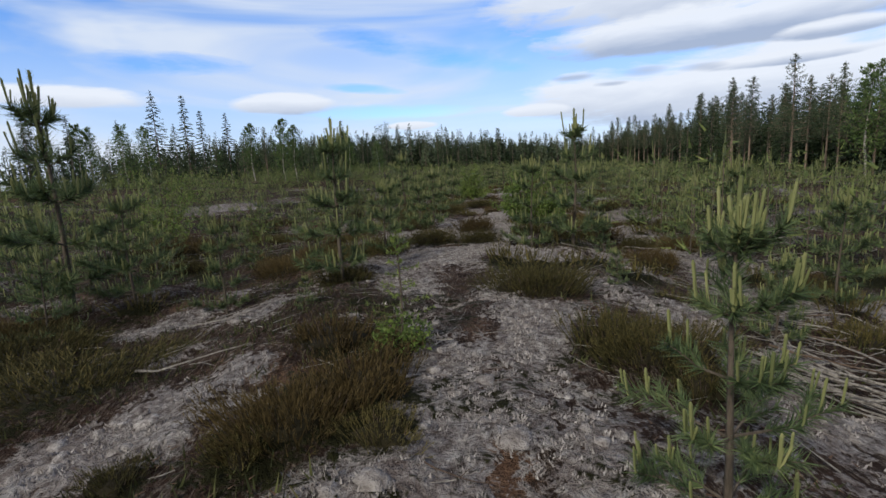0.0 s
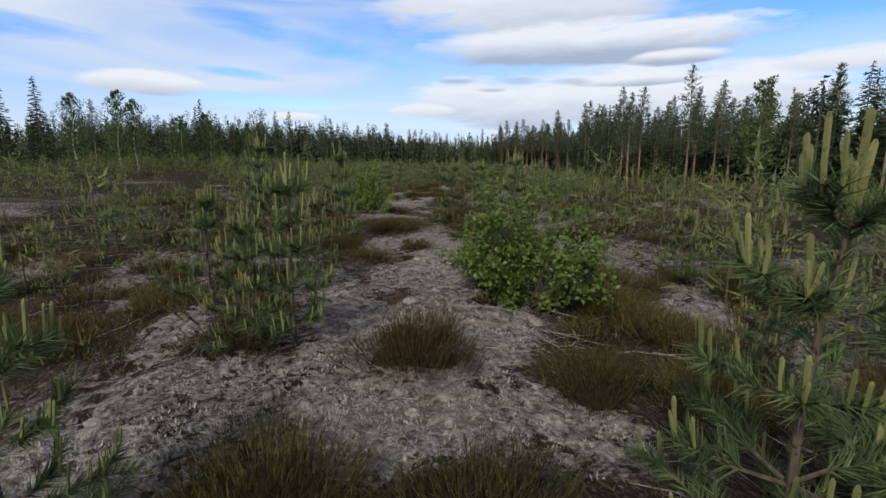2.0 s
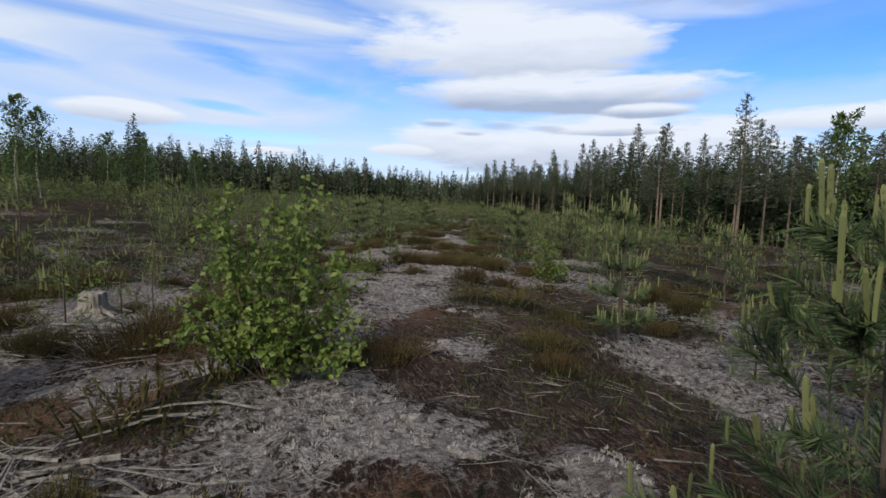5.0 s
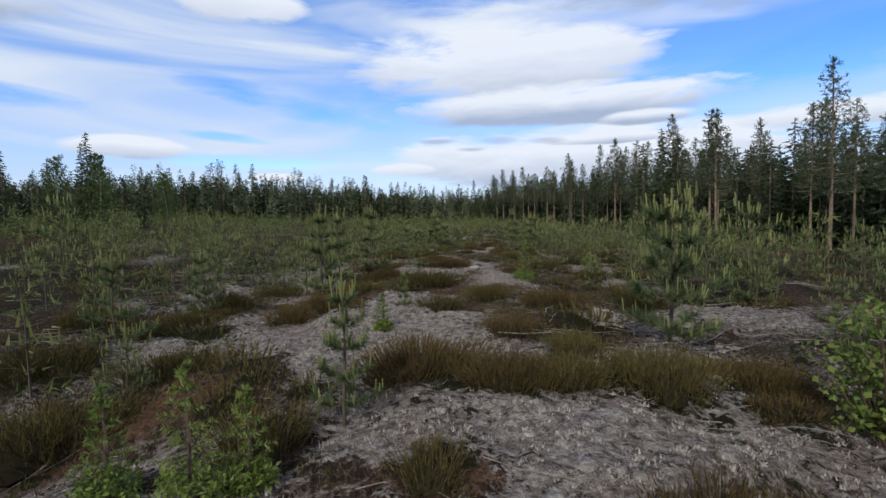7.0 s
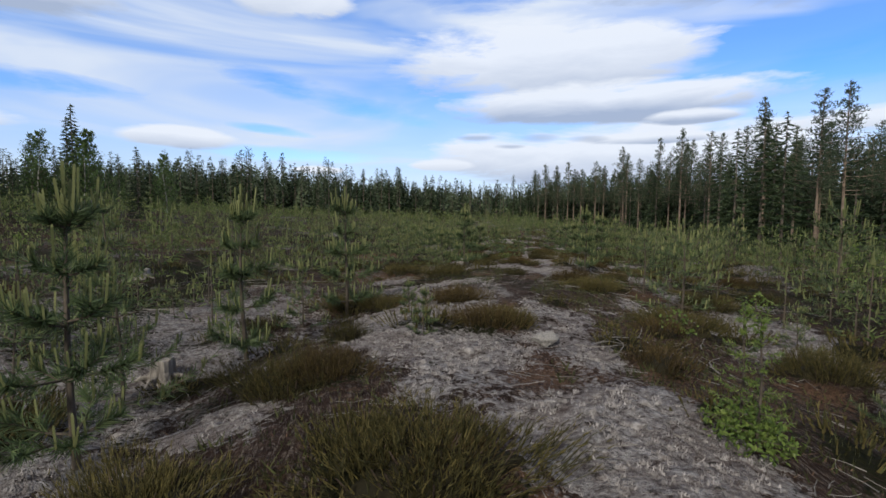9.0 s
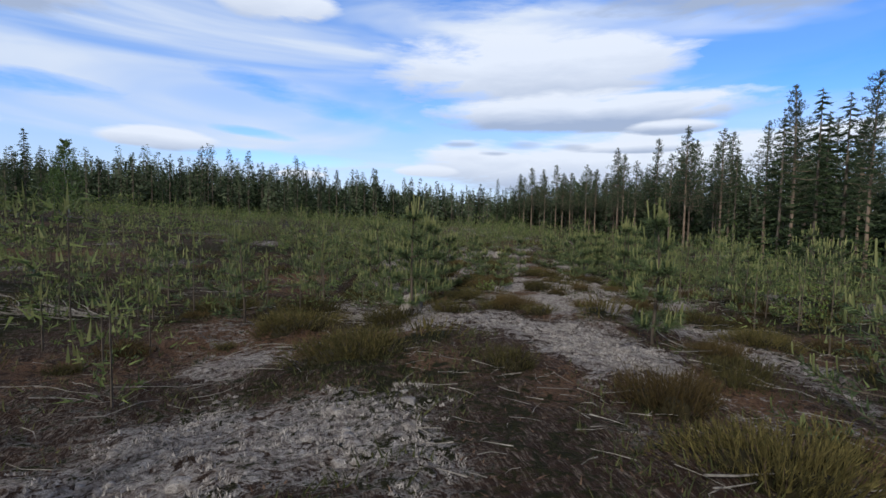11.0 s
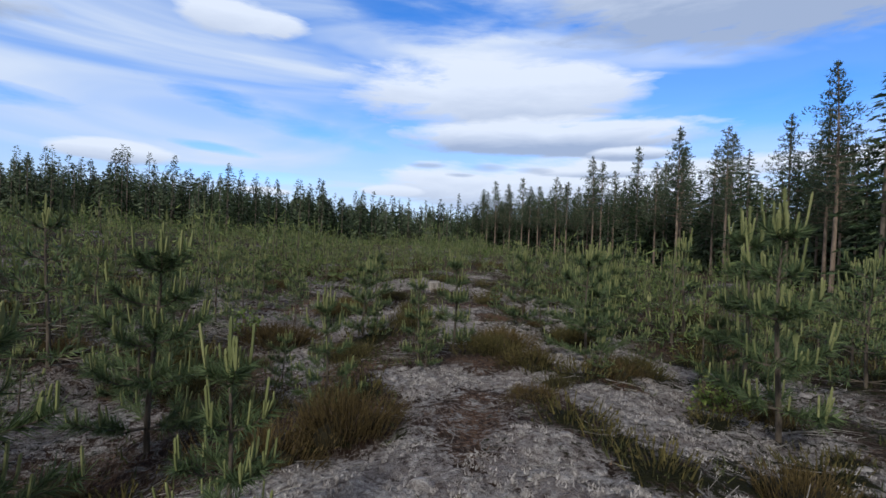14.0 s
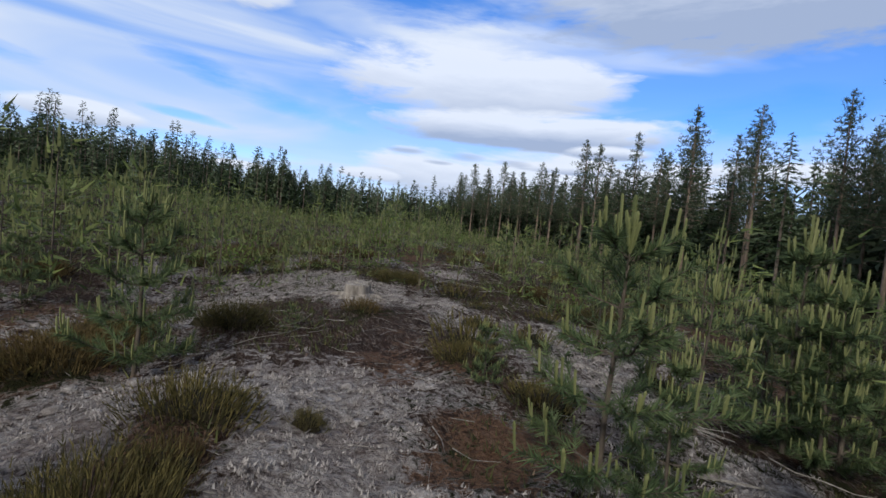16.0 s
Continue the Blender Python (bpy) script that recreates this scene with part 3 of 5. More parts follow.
def carpet(taken):
    """Young pines and birches beyond the nearest ones, as one mass."""
    rng = random.Random(12)
    dark, light, stems, leafs = Geo(), Geo(), Geo(), Geo()
    n = 0
    tries = 0
    while n < 5200 and tries < 90000:
        tries += 1
        y = rng.uniform(1, 58) if rng.random() < 0.5 else rng.uniform(40, 110)
        d = rng.uniform(-48, 44)
        x = float(np.interp(y, SPINE_Y, SPINE_X)) + d
        if d > right_edge(y) - 1 or (abs(d) < 3.0 and y < 47) or track_gap(x, y) < 2.2:
            continue
        patch = float(value_noise(np.array(x * 0.23), np.array(y * 0.23), 61)) + 0.5 * float(value_noise(np.array(x * 0.7), np.array(y * 0.7), 62))
        if patch < -0.12 - 0.35 * rng.random():
            continue
        if abs(d) < 10 and any((x - a) ** 2 + (y - b) ** 2 < 0.2 for a, b, r in taken):
            continue
        n += 1
        near = abs(d) < 14 and y < 62
        h = min(1.8, 0.76 * math.exp(rng.gauss(0, 0.40)) * (1 + 0.3 * patch))
        p = Vector((x, y, on_ground(x, y, 0.03)))
        if rng.random() < 0.05:
            for _ in range(170 if near else 60):
                v = unit(rng)
                q = p + Vector((v.x * 0.42 * h, v.y * 0.42 * h, h * (0.55 + 0.42 * v.z))) * rng.uniform(0.75, 1.0)
                L = 0.04 if near else 0.09
                leafs.leaf(q, unit(rng), unit(rng, 0.6), L, L * 0.8)
            stems.tube([p, p + Vector((0, 0, h * 0.8))], 0.012, 0.004, 3, False)
            continue
        simple_pine(dark, rng, p, h, 110 if near else 44, 0.019 if near else 0.042)
        stems.tube([p, p + Vector((0, 0, h * 0.78))], 0.011, 0.006, 3, False)
        for j in range(13 if near else 5):
            a, rr = rng.uniform(0, 6.28), (rng.random() if j else 0.0)
            k = 0.42 + 0.38 * (1 - rr)
            q = p + Vector((math.cos(a) * rr * 0.28 * h, math.sin(a) * rr * 0.28 * h, k * h))
            w = (0.0135 if near else 0.024) * (0.6 + 0.5 * h)
            lean = Vector((rng.gauss(0, 0.02), rng.gauss(0, 0.02), (0.2 * h if j == 0 else rng.uniform(0.08, 0.16) * (0.5 + 0.5 * h))))
            light.add([q + Vector((w, 0, 0)), q + Vector((-w * 0.5, w * 0.87, 0)), q + Vector((-w * 0.5, -w * 0.87, 0)), q + lean], [(0, 1, 3), (1, 2, 3), (2, 0, 3)])
    ob = thing("pine_thicket", "dense thicket of young pines covering the clearing", "young pines", kind="stuff")
    part("needles", dark, FIELD_GREEN, ob)
    part("shoots", light, PINE_SHOOT, ob)
    part("stems", stems, YOUNG_BARK, ob)
    part("birch_leaves", leafs, BIRCH_LEAF, ob)


# ---------------------------------------------------------------- heather, lichen, litter
def mound(a, r, seed):
    """Height of a heather cushion of radius 1 at angle a and radius r."""
    return 0.44 * math.sqrt(max(0.0, 1 - r * r)) * (1 + 0.16 * math.sin(3 * a + seed) * r + 0.14 * math.sin(7 * r + 2 * a + seed))


def heather_rim(a, seed):
    return 0.86 + 0.2 * math.sin(3 * a + seed) + 0.12 * math.sin(5 * a + 2 * seed)


# low lumpy dome that fills the clump and carries its inner shade as colour
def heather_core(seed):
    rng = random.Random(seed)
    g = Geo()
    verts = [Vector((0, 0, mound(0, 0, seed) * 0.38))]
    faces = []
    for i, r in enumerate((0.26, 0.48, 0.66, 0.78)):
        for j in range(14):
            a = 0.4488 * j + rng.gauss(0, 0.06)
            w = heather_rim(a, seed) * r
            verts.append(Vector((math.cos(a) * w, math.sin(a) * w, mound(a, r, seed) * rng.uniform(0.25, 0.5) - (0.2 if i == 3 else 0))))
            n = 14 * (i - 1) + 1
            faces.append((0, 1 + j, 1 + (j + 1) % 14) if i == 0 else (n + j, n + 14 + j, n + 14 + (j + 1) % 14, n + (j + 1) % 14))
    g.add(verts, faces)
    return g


def heather_geo(seed, sprigs=430, fine=1.0):
    """Upright feathery sprigs, leaning outwards towards the rim; fine: the width of a sprig."""
    rng = random.Random(seed)
    g = Geo()
    tufts = [(rng.uniform(0, 6.28), math.sqrt(rng.random()), rng.uniform(0.55, 1.35)) for _ in range(70)]
    for _ in range(sprigs):
        a, r, tall = rng.uniform(0, 6.28), math.sqrt(rng.random()) * 1.06, rng.uniform(0.7, 1.15)
        if rng.random() < 0.45:
            a, r, tall = rng.choice(tufts)
            a, r = a + rng.gauss(0, 0.12), abs(r + rng.gauss(0, 0.06))
        w = heather_rim(a, seed) * r
        p = Vector((math.cos(a) * w, math.sin(a) * w, mound(a, min(r, 1.0), seed) * 0.42 - 0.04))
        tip = p + Vector((p.x * 0.26 + rng.gauss(0, 0.07), p.y * 0.26 + rng.gauss(0, 0.07), 0.42 * rng.uniform(0.55, 1.1) * tall))
        g.blade(p, tip, 0.022 * fine, unit(rng))
        d = (tip - p).normalized()
        for _ in range(4):
            q = p.lerp(tip, rng.uniform(0.25, 0.92))
            v = unit(rng)
            g.blade(q, q + (d * 0.9 + (v - d * v.dot(d)) * 0.45).normalized() * rng.uniform(0.06, 0.13), 0.021 * fine, unit(rng))
    return g


def heather_wood(seed):
    rng = random.Random(seed)
    g = Geo()
    for _ in range(26):
        a, r = rng.uniform(0, 6.28), rng.uniform(0.1, 0.85)
        p = Vector((math.cos(a) * r * 0.7, math.sin(a) * r * 0.7, -0.04))
        g.tube([p, p + Vector((math.cos(a) * 0.15, math.sin(a) * 0.15, rng.uniform(0.25, 0.42)))], 0.014, 0.006, 3, False)
    return g


def heather():
    rng = random.Random(3)
    protos = {}
    for big in (False, True):
        for i in range(6):
            rusty = i % 3 == 0
            ob = thing("heather_clump", "rust-brown heather clump growing from the lichen" if rusty else "brown-green heather clump growing from the lichen", "heather", "heather clumps")
            seed = i + 20 * big
            tagged(part("stem", heather_wood(seed), DARK_TWIG, ob, "dark woody heather stems"), kind="stuff")
            part("cushion", heather_core(seed), HEATHER_SHADE, ob, "dense inner growth, coloured dark for the shade inside", True)
            part("foliage", heather_geo(seed, 900 if big else 360, 0.62 if big else 1.0), HEATHER_RUST if rusty else HEATHER, ob)
            protos[big, i] = ob
    used = set()
    for k, (x, y, r) in enumerate(HEATH[:300]):
        key = (r > 0.27, rng.randrange(6))
        ob = copy_thing(protos[key], Matrix()) if key in used else protos[key]
        used.add(key)
        hz = min(r, 0.34) * rng.uniform(0.95, 1.35)
        ob.matrix_basis = Matrix.LocRotScale((x, y, on_ground(x, y, -0.01)), Euler((0, 0, rng.uniform(0, 6.28))), (r * rng.uniform(0.9, 1.3), r * rng.uniform(0.8, 1.1), hz))
    # the smaller and farther clumps as one mass
    rest = Geo()
    small = [heather_geo(40 + i, 64, 2.0) for i in range(4)]
    for x, y, r in HEATH[300:]:
        z = on_ground(x, y, -0.01)
        g = small[rng.randrange(4)]
        hz = min(r, 0.34) * rng.uniform(0.95, 1.35)
        rest.add([Vector((x + v.x * r, y + v.y * r, z + v.z * hz)) for v in g.v], g.f)
    tagged(new("heather_mass", rest.mesh("heather_mass", HEATHER)), "brown-green heather scattered over the clearing", "heather", kind="stuff")


def crumbs():
    """Reindeer lichen cushions and dry litter, many thousands of small pieces."""
    rng = random.Random(21)
    nprng = np.random.RandomState(5)
    n = 150000
    y = nprng.uniform(0.6, 50, n)
    d = nprng.normal(0, 2.1, n)
    x = np.interp(y, SPINE_Y, SPINE_X) + d
    pale, moss, rust = cover(x, y)
    for px, py, r in HEATH:
        k = np.exp(-((x - px) ** 2 + (y - py) ** 2) / (r * r) * 0.9)
        pale -= 0.6 * k
    z = height(x, y) + 0.075 * fbm(x * 4.2, y * 4.2, 51, 3) * np.clip(pale + 0.4, 0, 1)
    lich = np.where((pale + 0.5 * fbm(x * 5.5, y * 5.5, 88, 2) > 0.55) & (moss < 0.6))[0][:24000]
    g, coral = Geo(), Geo()
    for k, i in enumerate(lich):
        r = min(0.07, 0.024 * math.exp(rng.gauss(0, 0.5)))
        c = Vector((x[i], y[i], z[i] - r * 0.12))
        if k % 7 == 0:
            verts = []
            for w, lift in ((1.0, -0.1), (0.72, 0.3)):
                for j in range(6):
                    a = 1.047 * j + 0.5 * lift + rng.gauss(0, 0.16)
                    q = r * w * rng.uniform(0.7, 1.25)
                    verts.append(c + Vector((math.cos(a) * q, math.sin(a) * q, r * (lift + rng.uniform(-0.15, 0.2)))))
            verts.append(c + Vector((rng.gauss(0, 0.2) * r, rng.gauss(0, 0.2) * r, r * rng.uniform(0.35, 0.6))))
            g.add(verts, [(j, (j + 1) % 6, 6 + (j + 1) % 6, 6 + j) for j in range(6)] + [(6 + j, 6 + (j + 1) % 6, 12) for j in range(6)])
        for _ in range(11):
            o = Vector((rng.gauss(0, 0.5) * r, rng.gauss(0, 0.5) * r, 0))
            out = Vector((o.x * 12 + rng.gauss(0, 0.35), o.y * 12 + rng.gauss(0, 0.35), 1)).normalized()
            q = c + o
            coral.blade(q, q + out * rng.uniform(0.010, 0.026), rng.uniform(0.007, 0.013), unit(rng))
    tagged(new("lichen_tufts", coral.mesh("lichen_tufts", LICHEN_TUFT)), "pale grey branching reindeer lichen tufts on the ground", "lichen", kind="stuff")
    tagged(new("lichen_cushions", g.mesh("lichen_cushions", LICHEN, True)), "pale grey reindeer lichen cushions on the ground", "lichen", kind="stuff")
    rest = np.where((pale <= 0.52) & (moss < 0.75))[0][:26000]
    g = Geo()
    for i in rest:
        a = rng.uniform(0, 6.28)
        L = rng.uniform(0.012, 0.05)
        p = Vector((x[i], y[i], z[i] + 0.004))
        q = p + Vector((math.cos(a) * L, math.sin(a) * L, rng.uniform(0.0, 0.02)))
        g.blade(p, q, rng.uniform(0.005, 0.012), Vector((0, 0, 1)))
    low = Geo()
    for i in np.where(((moss > 0.42) | (pale < 0.38)) & (np.abs(d) > 0.35))[0][:24000]:
        p = Vector((x[i], y[i], z[i] - 0.01))
        tall = rng.uniform(0.03, 0.10)
        for _ in range(3):
            q = p + Vector((rng.gauss(0, 0.02), rng.gauss(0, 0.02), 0))
            low.blade(q, q + Vector((rng.gauss(0, 0.4), rng.gauss(0, 0.4), 1)) * tall * rng.uniform(0.5, 1.1), rng.uniform(0.006, 0.014), unit(rng))
    tagged(new("undergrowth", low.mesh("undergrowth", UNDER)), "low green-brown crowberry and grass sprigs on the ground", "undergrowth", kind="stuff")
    twigs = Geo()
    for i in nprng.choice(n, 5200, replace=False):
        a = rng.uniform(0, 6.28)
        L = rng.uniform(0.05, 0.26)
        o = Vector((math.cos(a), math.sin(a), 0))
        p = Vector((x[i], y[i], 0))
        pts = [p - o * L * 0.5, p + Vector((-o.y, o.x, 0)) * rng.gauss(0, 0.08) * L, p + o * L * 0.5]
        for q in pts:
            q.z = on_ground(q.x, q.y) + 0.012 + 0.03 * rng.random() * L
        twigs.tube(pts, rng.uniform(0.0018, 0.0042), 0.0012, 3, False)
    tagged(new("twig_litter", twigs.mesh("twig_litter", GREY_TWIG)), "thin grey dead twigs strewn over the ground", "twigs", kind="stuff")
    tagged(new("needle_litter", g.mesh("needle_litter", LITTER)), "brown dry needles, bark and leaves on the ground", "litter", kind="stuff")


def stick_geo(rng, length, radius, forks=2):
    g = Geo()
    n = 6
    bow = rng.gauss(0, 0.07) * length
    pts = [Vector((length * (i / (n - 1) - 0.5), bow * (1 - (2 * i / (n - 1) - 1) ** 2) + rng.gauss(0, 0.018) * length, radius + abs(rng.gauss(0, 0.02)) * length)) for i in range(n)]
    g.tube(pts, radius, radius * 0.4, 5)
    for _ in range(forks):
        i = rng.randrange(1, n - 1)
        e = pts[i] + Vector((rng.uniform(0.1, 0.3), rng.choice((-1, 1)) * rng.uniform(0.08, 0.25), rng.uniform(0, 0.08))) * length
        g.tube([pts[i], pts[i].lerp(e, 0.5) + Vector((0, 0.02, 0.01)) * length, e], radius * 0.5, radius * 0.2, 4)
    return g


def brushwood():
    """Thin grey logging brush, heaped at the slash and strewn over the clearing."""
    rng = random.Random(57)
    spots = []
    for x, y, r, n in SLASH_BY_HAND:
        main = rng.uniform(0, 3.1)
        for _ in range(n * 2):
            spots.append((x + rng.gauss(0, r * 0.7), y + rng.gauss(0, r * 0.55), rng.uniform(0.2, 0.9), main + rng.gauss(0, 0.5)))
    while len(spots) < 2300:
        y = rng.uniform(1.0, 52)
        d = rng.choice((-1, 1)) * (0.7 + 7.5 * rng.random())
        x = float(np.interp(y, SPINE_Y, SPINE_X)) + d
        if value_noise(np.array(x * 0.6), np.array(y * 0.6), 19) < 0.05:
            continue
        spots.append((x, y, rng.uniform(0.2, 0.75), 0.25 * rng.choice((0, 1)) + rng.gauss(0, 0.6)))
    g = Geo()
    for x, y, L, a in spots:
        o, w = Vector((math.cos(a), math.sin(a), 0)), Vector((-math.sin(a), math.cos(a), 0))
        bow, lift = rng.gauss(0, 0.1) * L, rng.uniform(0.01, 0.05)
        pts = []
        for i in range(5):
            k = i / 4 - 0.5
            q = Vector((x, y, 0)) + o * L * k + w * (bow * (1 - 4 * k * k) + rng.gauss(0, 0.015) * L)
            q.z = on_ground(q.x, q.y) + lift + abs(rng.gauss(0, 0.012))
            pts.append(q)
        r = rng.uniform(0.0025, 0.006) * (0.6 + L)
        g.tube(pts, r, r * 0.4, 4, False)
        if rng.random() < 0.5:
            j = pts[rng.randint(1, 3)]
            e = j + (o + w * rng.choice((-0.8, 0.8))).normalized() * L * rng.uniform(0.2, 0.4) + Vector((0, 0, rng.uniform(0.0, 0.05)))
            g.tube([j, e], r * 0.6, r * 0.25, 3, False)
    tagged(new("brushwood", g.mesh("brushwood", GREY_TWIG)), "grey weathered logging brush lying on the ground", "brushwood", kind="stuff")


def sticks():
    rng = random.Random(31)
    kinds = [stick_geo(rng, 1.0, rng.uniform(0.007, 0.017), rng.randint(1, 3)).mesh("dead_branch", GREY_TWIG if i % 4 else DARK_TWIG) for i in range(10)]
    spots = []
    for x, y, L, a in STICKS_BY_HAND:
        spots.append((x, y, L, a))
    for x, y, r, n in SLASH_BY_HAND:
        main = rng.uniform(0, 3.1)
        for _ in range(n):
            spots.append((x + rng.gauss(0, r * 0.55), y + rng.gauss(0, r * 0.45), rng.uniform(0.25, 0.9) * min(1.0, r + 0.3), main + rng.gauss(0, 0.55)))
    while len(spots) < 298:
        y = rng.uniform(1.0, 50)
        d = rng.gauss(0, 2.6)
        spots.append((float(np.interp(y, SPINE_Y, SPINE_X)) + d, y, rng.uniform(0.15, 0.6), rng.uniform(0, 6.28)))
    for x, y, L, a in spots[:298]:
        ob = tagged(new("dead_branch", rng.choice(kinds)), "grey weathered dead branch lying on the ground", "branch", "logging slash")
        dx, dy = math.cos(a) * L / 2, math.sin(a) * L / 2
        z0, z1 = on_ground(x - dx, y - dy), on_ground(x + dx, y + dy)
        ob.matrix_basis = Matrix.LocRotScale((x, y, (z0 + z1) / 2 + 0.03), Euler((rng.gauss(0, 0.15), -math.atan2(z1 - z0, L), a)), (L, L, min(L, 0.7) + 0.25))


def stump(x, y, r, h, seed, label):
    rng = random.Random(seed)
    ob = thing("tree_stump", label, "stump", "cut stumps")
    g = Geo()
    n, rings = 18, 5
    prof = [(1.75, -0.06), (1.3, 0.12), (1.05, 0.45), (1.0, 0.9), (0.93, 1.0)]
    ridge = [1 + 0.12 * rng.gauss(0, 1) for _ in range(n)]
    verts, faces = [], []
    for k, z in prof:
        for i in range(n):
            a = 6.283 * i / n
            flare = 1 + (ridge[i] - 1) * (1.8 if z < 0.2 else 0.6)
            verts.append(Vector((math.cos(a) * r * k * flare, math.sin(a) * r * k * flare, z * h + (rng.gauss(0, 0.03) * h if z > 0.85 else 0))))
    for j in range(rings - 1):
        for i in range(n):
            a, b2 = j * n + i, j * n + (i + 1) % n
            faces.append((a, b2, b2 + n, a + n))
    g.add(verts, faces)
    part("stump_side", g, STUMP_WOOD, ob, "grey cracked stump wood", False)
    top = Geo()
    tv = [v * 1.0 for v in verts[-n:]]
    top.add(tv + [Vector((0, 0, h * 0.97))], [(i, (i + 1) % n, n) for i in range(n)])
    part("cut_top", top, STUMP_WOOD, ob, "weathered grey saw cut")
    for i in range(4):
        rt = Geo()
        a = i * 1.6 + rng.random()
        o = Vector((math.cos(a), math.sin(a), 0))
        rt.tube([o * r * 0.9 + Vector((0, 0, h * 0.2)), o * r * 1.8 + Vector((0, 0, 0.03)), o * r * 3 + Vector((0, 0, -0.04))], r * 0.28, r * 0.1, 6)
        part("root", rt, STUMP_WOOD, ob)
    put(ob, x, y, rng.uniform(0, 6), 1, 0.02)


def rock(x, y, r, seed):
    bm = bmesh.new()
    bmesh.ops.create_icosphere(bm, subdivisions=3, radius=1)
    for v in bm.verts:
        n = noise.noise(v.co * 1.3 + Vector((seed * 7.1, 0, 0))) * 0.35 + noise.noise(v.co * 3.5 + Vector((seed, 3, 0))) * 0.12
        v.co *= 1 + n
        v.co.z *= 0.62
    me = bpy.data.meshes.new("boulder")
    bm.to_mesh(me)
    bm.free()
    me.materials.append(ROCK)
    ob = tagged(new("boulder", me), "small grey stone half sunk in the lichen", "stone", "stones of the clearing")
    put(ob, x, y, seed, r, -r * 0.2)


# ---------------------------------------------------------------- birch bushes, spruce saplings
def birch_bush(x, y, w, h, seed, count=900, label="small green birch bush with many stems"):
    rng = random.Random(seed)
    ob = thing("birch_bush", label, "bush", "birch bushes")
    stem, leaf = Geo(), Geo()
    ends = []
    for i in range(34):
        a = rng.uniform(0, 6.28)
        o = Vector((math.cos(a), math.sin(a), 0))
        k = math.sqrt(rng.uniform(0.04, 1))
        e = o * w * 0.5 * k + Vector((0, 0, h * (1.0 - 0.62 * k ** 3) * rng.uniform(0.55 if i % 3 else 0.3, 1.0)))
        m = Vector((e.x * 0.5, e.y * 0.5, e.z * 0.38))
        stem.tube([o * 0.03 - Vector((0, 0, 0.03)), m, e], 0.007, 0.002, 4, False)
        ends.append((m, e))
        for _ in range(4):
            j = m.lerp(e, rng.uniform(-0.3, 0.9))
            f = j + unit(rng, 0.25) * w * rng.uniform(0.1, 0.22)
            f.z = max(f.z, 0.05)
            stem.tube([j, f], 0.003, 0.0015, 3, False)
            ends.append((j, f))
    for _ in range(count):
        m, e = rng.choice(ends)
        p = m.lerp(e, rng.uniform(0.0, 1.08)) + unit(rng) * 0.05
        p.z = max(p.z, 0.03)
        L = rng.uniform(0.026, 0.05)
        leaf.leaf(p, unit(rng, -0.1), unit(rng, 0.8), L, L * 0.8)
    part("stem", stem, DARK_TWIG, ob, "thin dark branching stems")
    part("leaves", leaf, BIRCH_LEAF, ob, "fresh green rounded leaves")
    return put(ob, x, y, 0, 1, 0.0)


def spruce_sapling(x, y, h, seed, skirt=True):
    rng = random.Random(seed)
    ob = thing("spruce_sapling", "small green spruce sapling with a dense low skirt", "spruce sapling", "spruce saplings")
    stem, green = Geo(), Geo()
    stem.tube([Vector((0, 0, -0.03)), Vector((0.01, 0, h * 0.5)), Vector((0, 0.01, h))], 0.009, 0.003, 5)
    for i in range(30):
        k = 0.08 + 0.9 * (i / 29) ** 1.3
        L = h * (0.30 * (1 - k) + 0.05) * rng.uniform(0.7, 1.2)
        a = i * 2.4 + rng.gauss(0, 0.3)
        o = Vector((math.cos(a), math.sin(a), 0.25))
        p = Vector((0, 0, h * k))
        e = p + o * L
        stem.tube([p, e], 0.003, 0.0015, 3, False)
        needles(green, rng, p.lerp(e, 0.15), e, 34, 0.026, 0.006, 0.4)
    needles(green, rng, Vector((0, 0, h * 0.8)), Vector((0, 0, h)), 40, 0.03, 0.006, 0.5)
    part("trunk", stem, YOUNG_BARK, ob)
    part("needles", green, BIRCH_LEAF, ob, "bright green short needles")
    if skirt:
        low = Geo()
        for _ in range(520):
            a, r = rng.uniform(0, 6.28), math.sqrt(rng.random()) * h * 0.26
            p = Vector((math.cos(a) * r, math.sin(a) * r, rng.uniform(0.02, 0.36) * h * (1 - r / h * 2)))
            low.leaf(p, unit(rng, 0.2), unit(rng, 0.8), rng.uniform(0.02, 0.038), 0.015)
        part("skirt", low, BIRCH_LEAF, ob, "dense fresh green low sprays")
    return put(ob, x, y, 0, 1, 0)


# ---------------------------------------------------------------- forest
def right_edge(y):
    """How far right of the ridge line the old forest starts."""
    return float(np.interp(y, [-30, 0, 20, 32, 46, 60, 80, 110], [44, 36, 26, 20, 16.5, 15.5, 14, 4]))


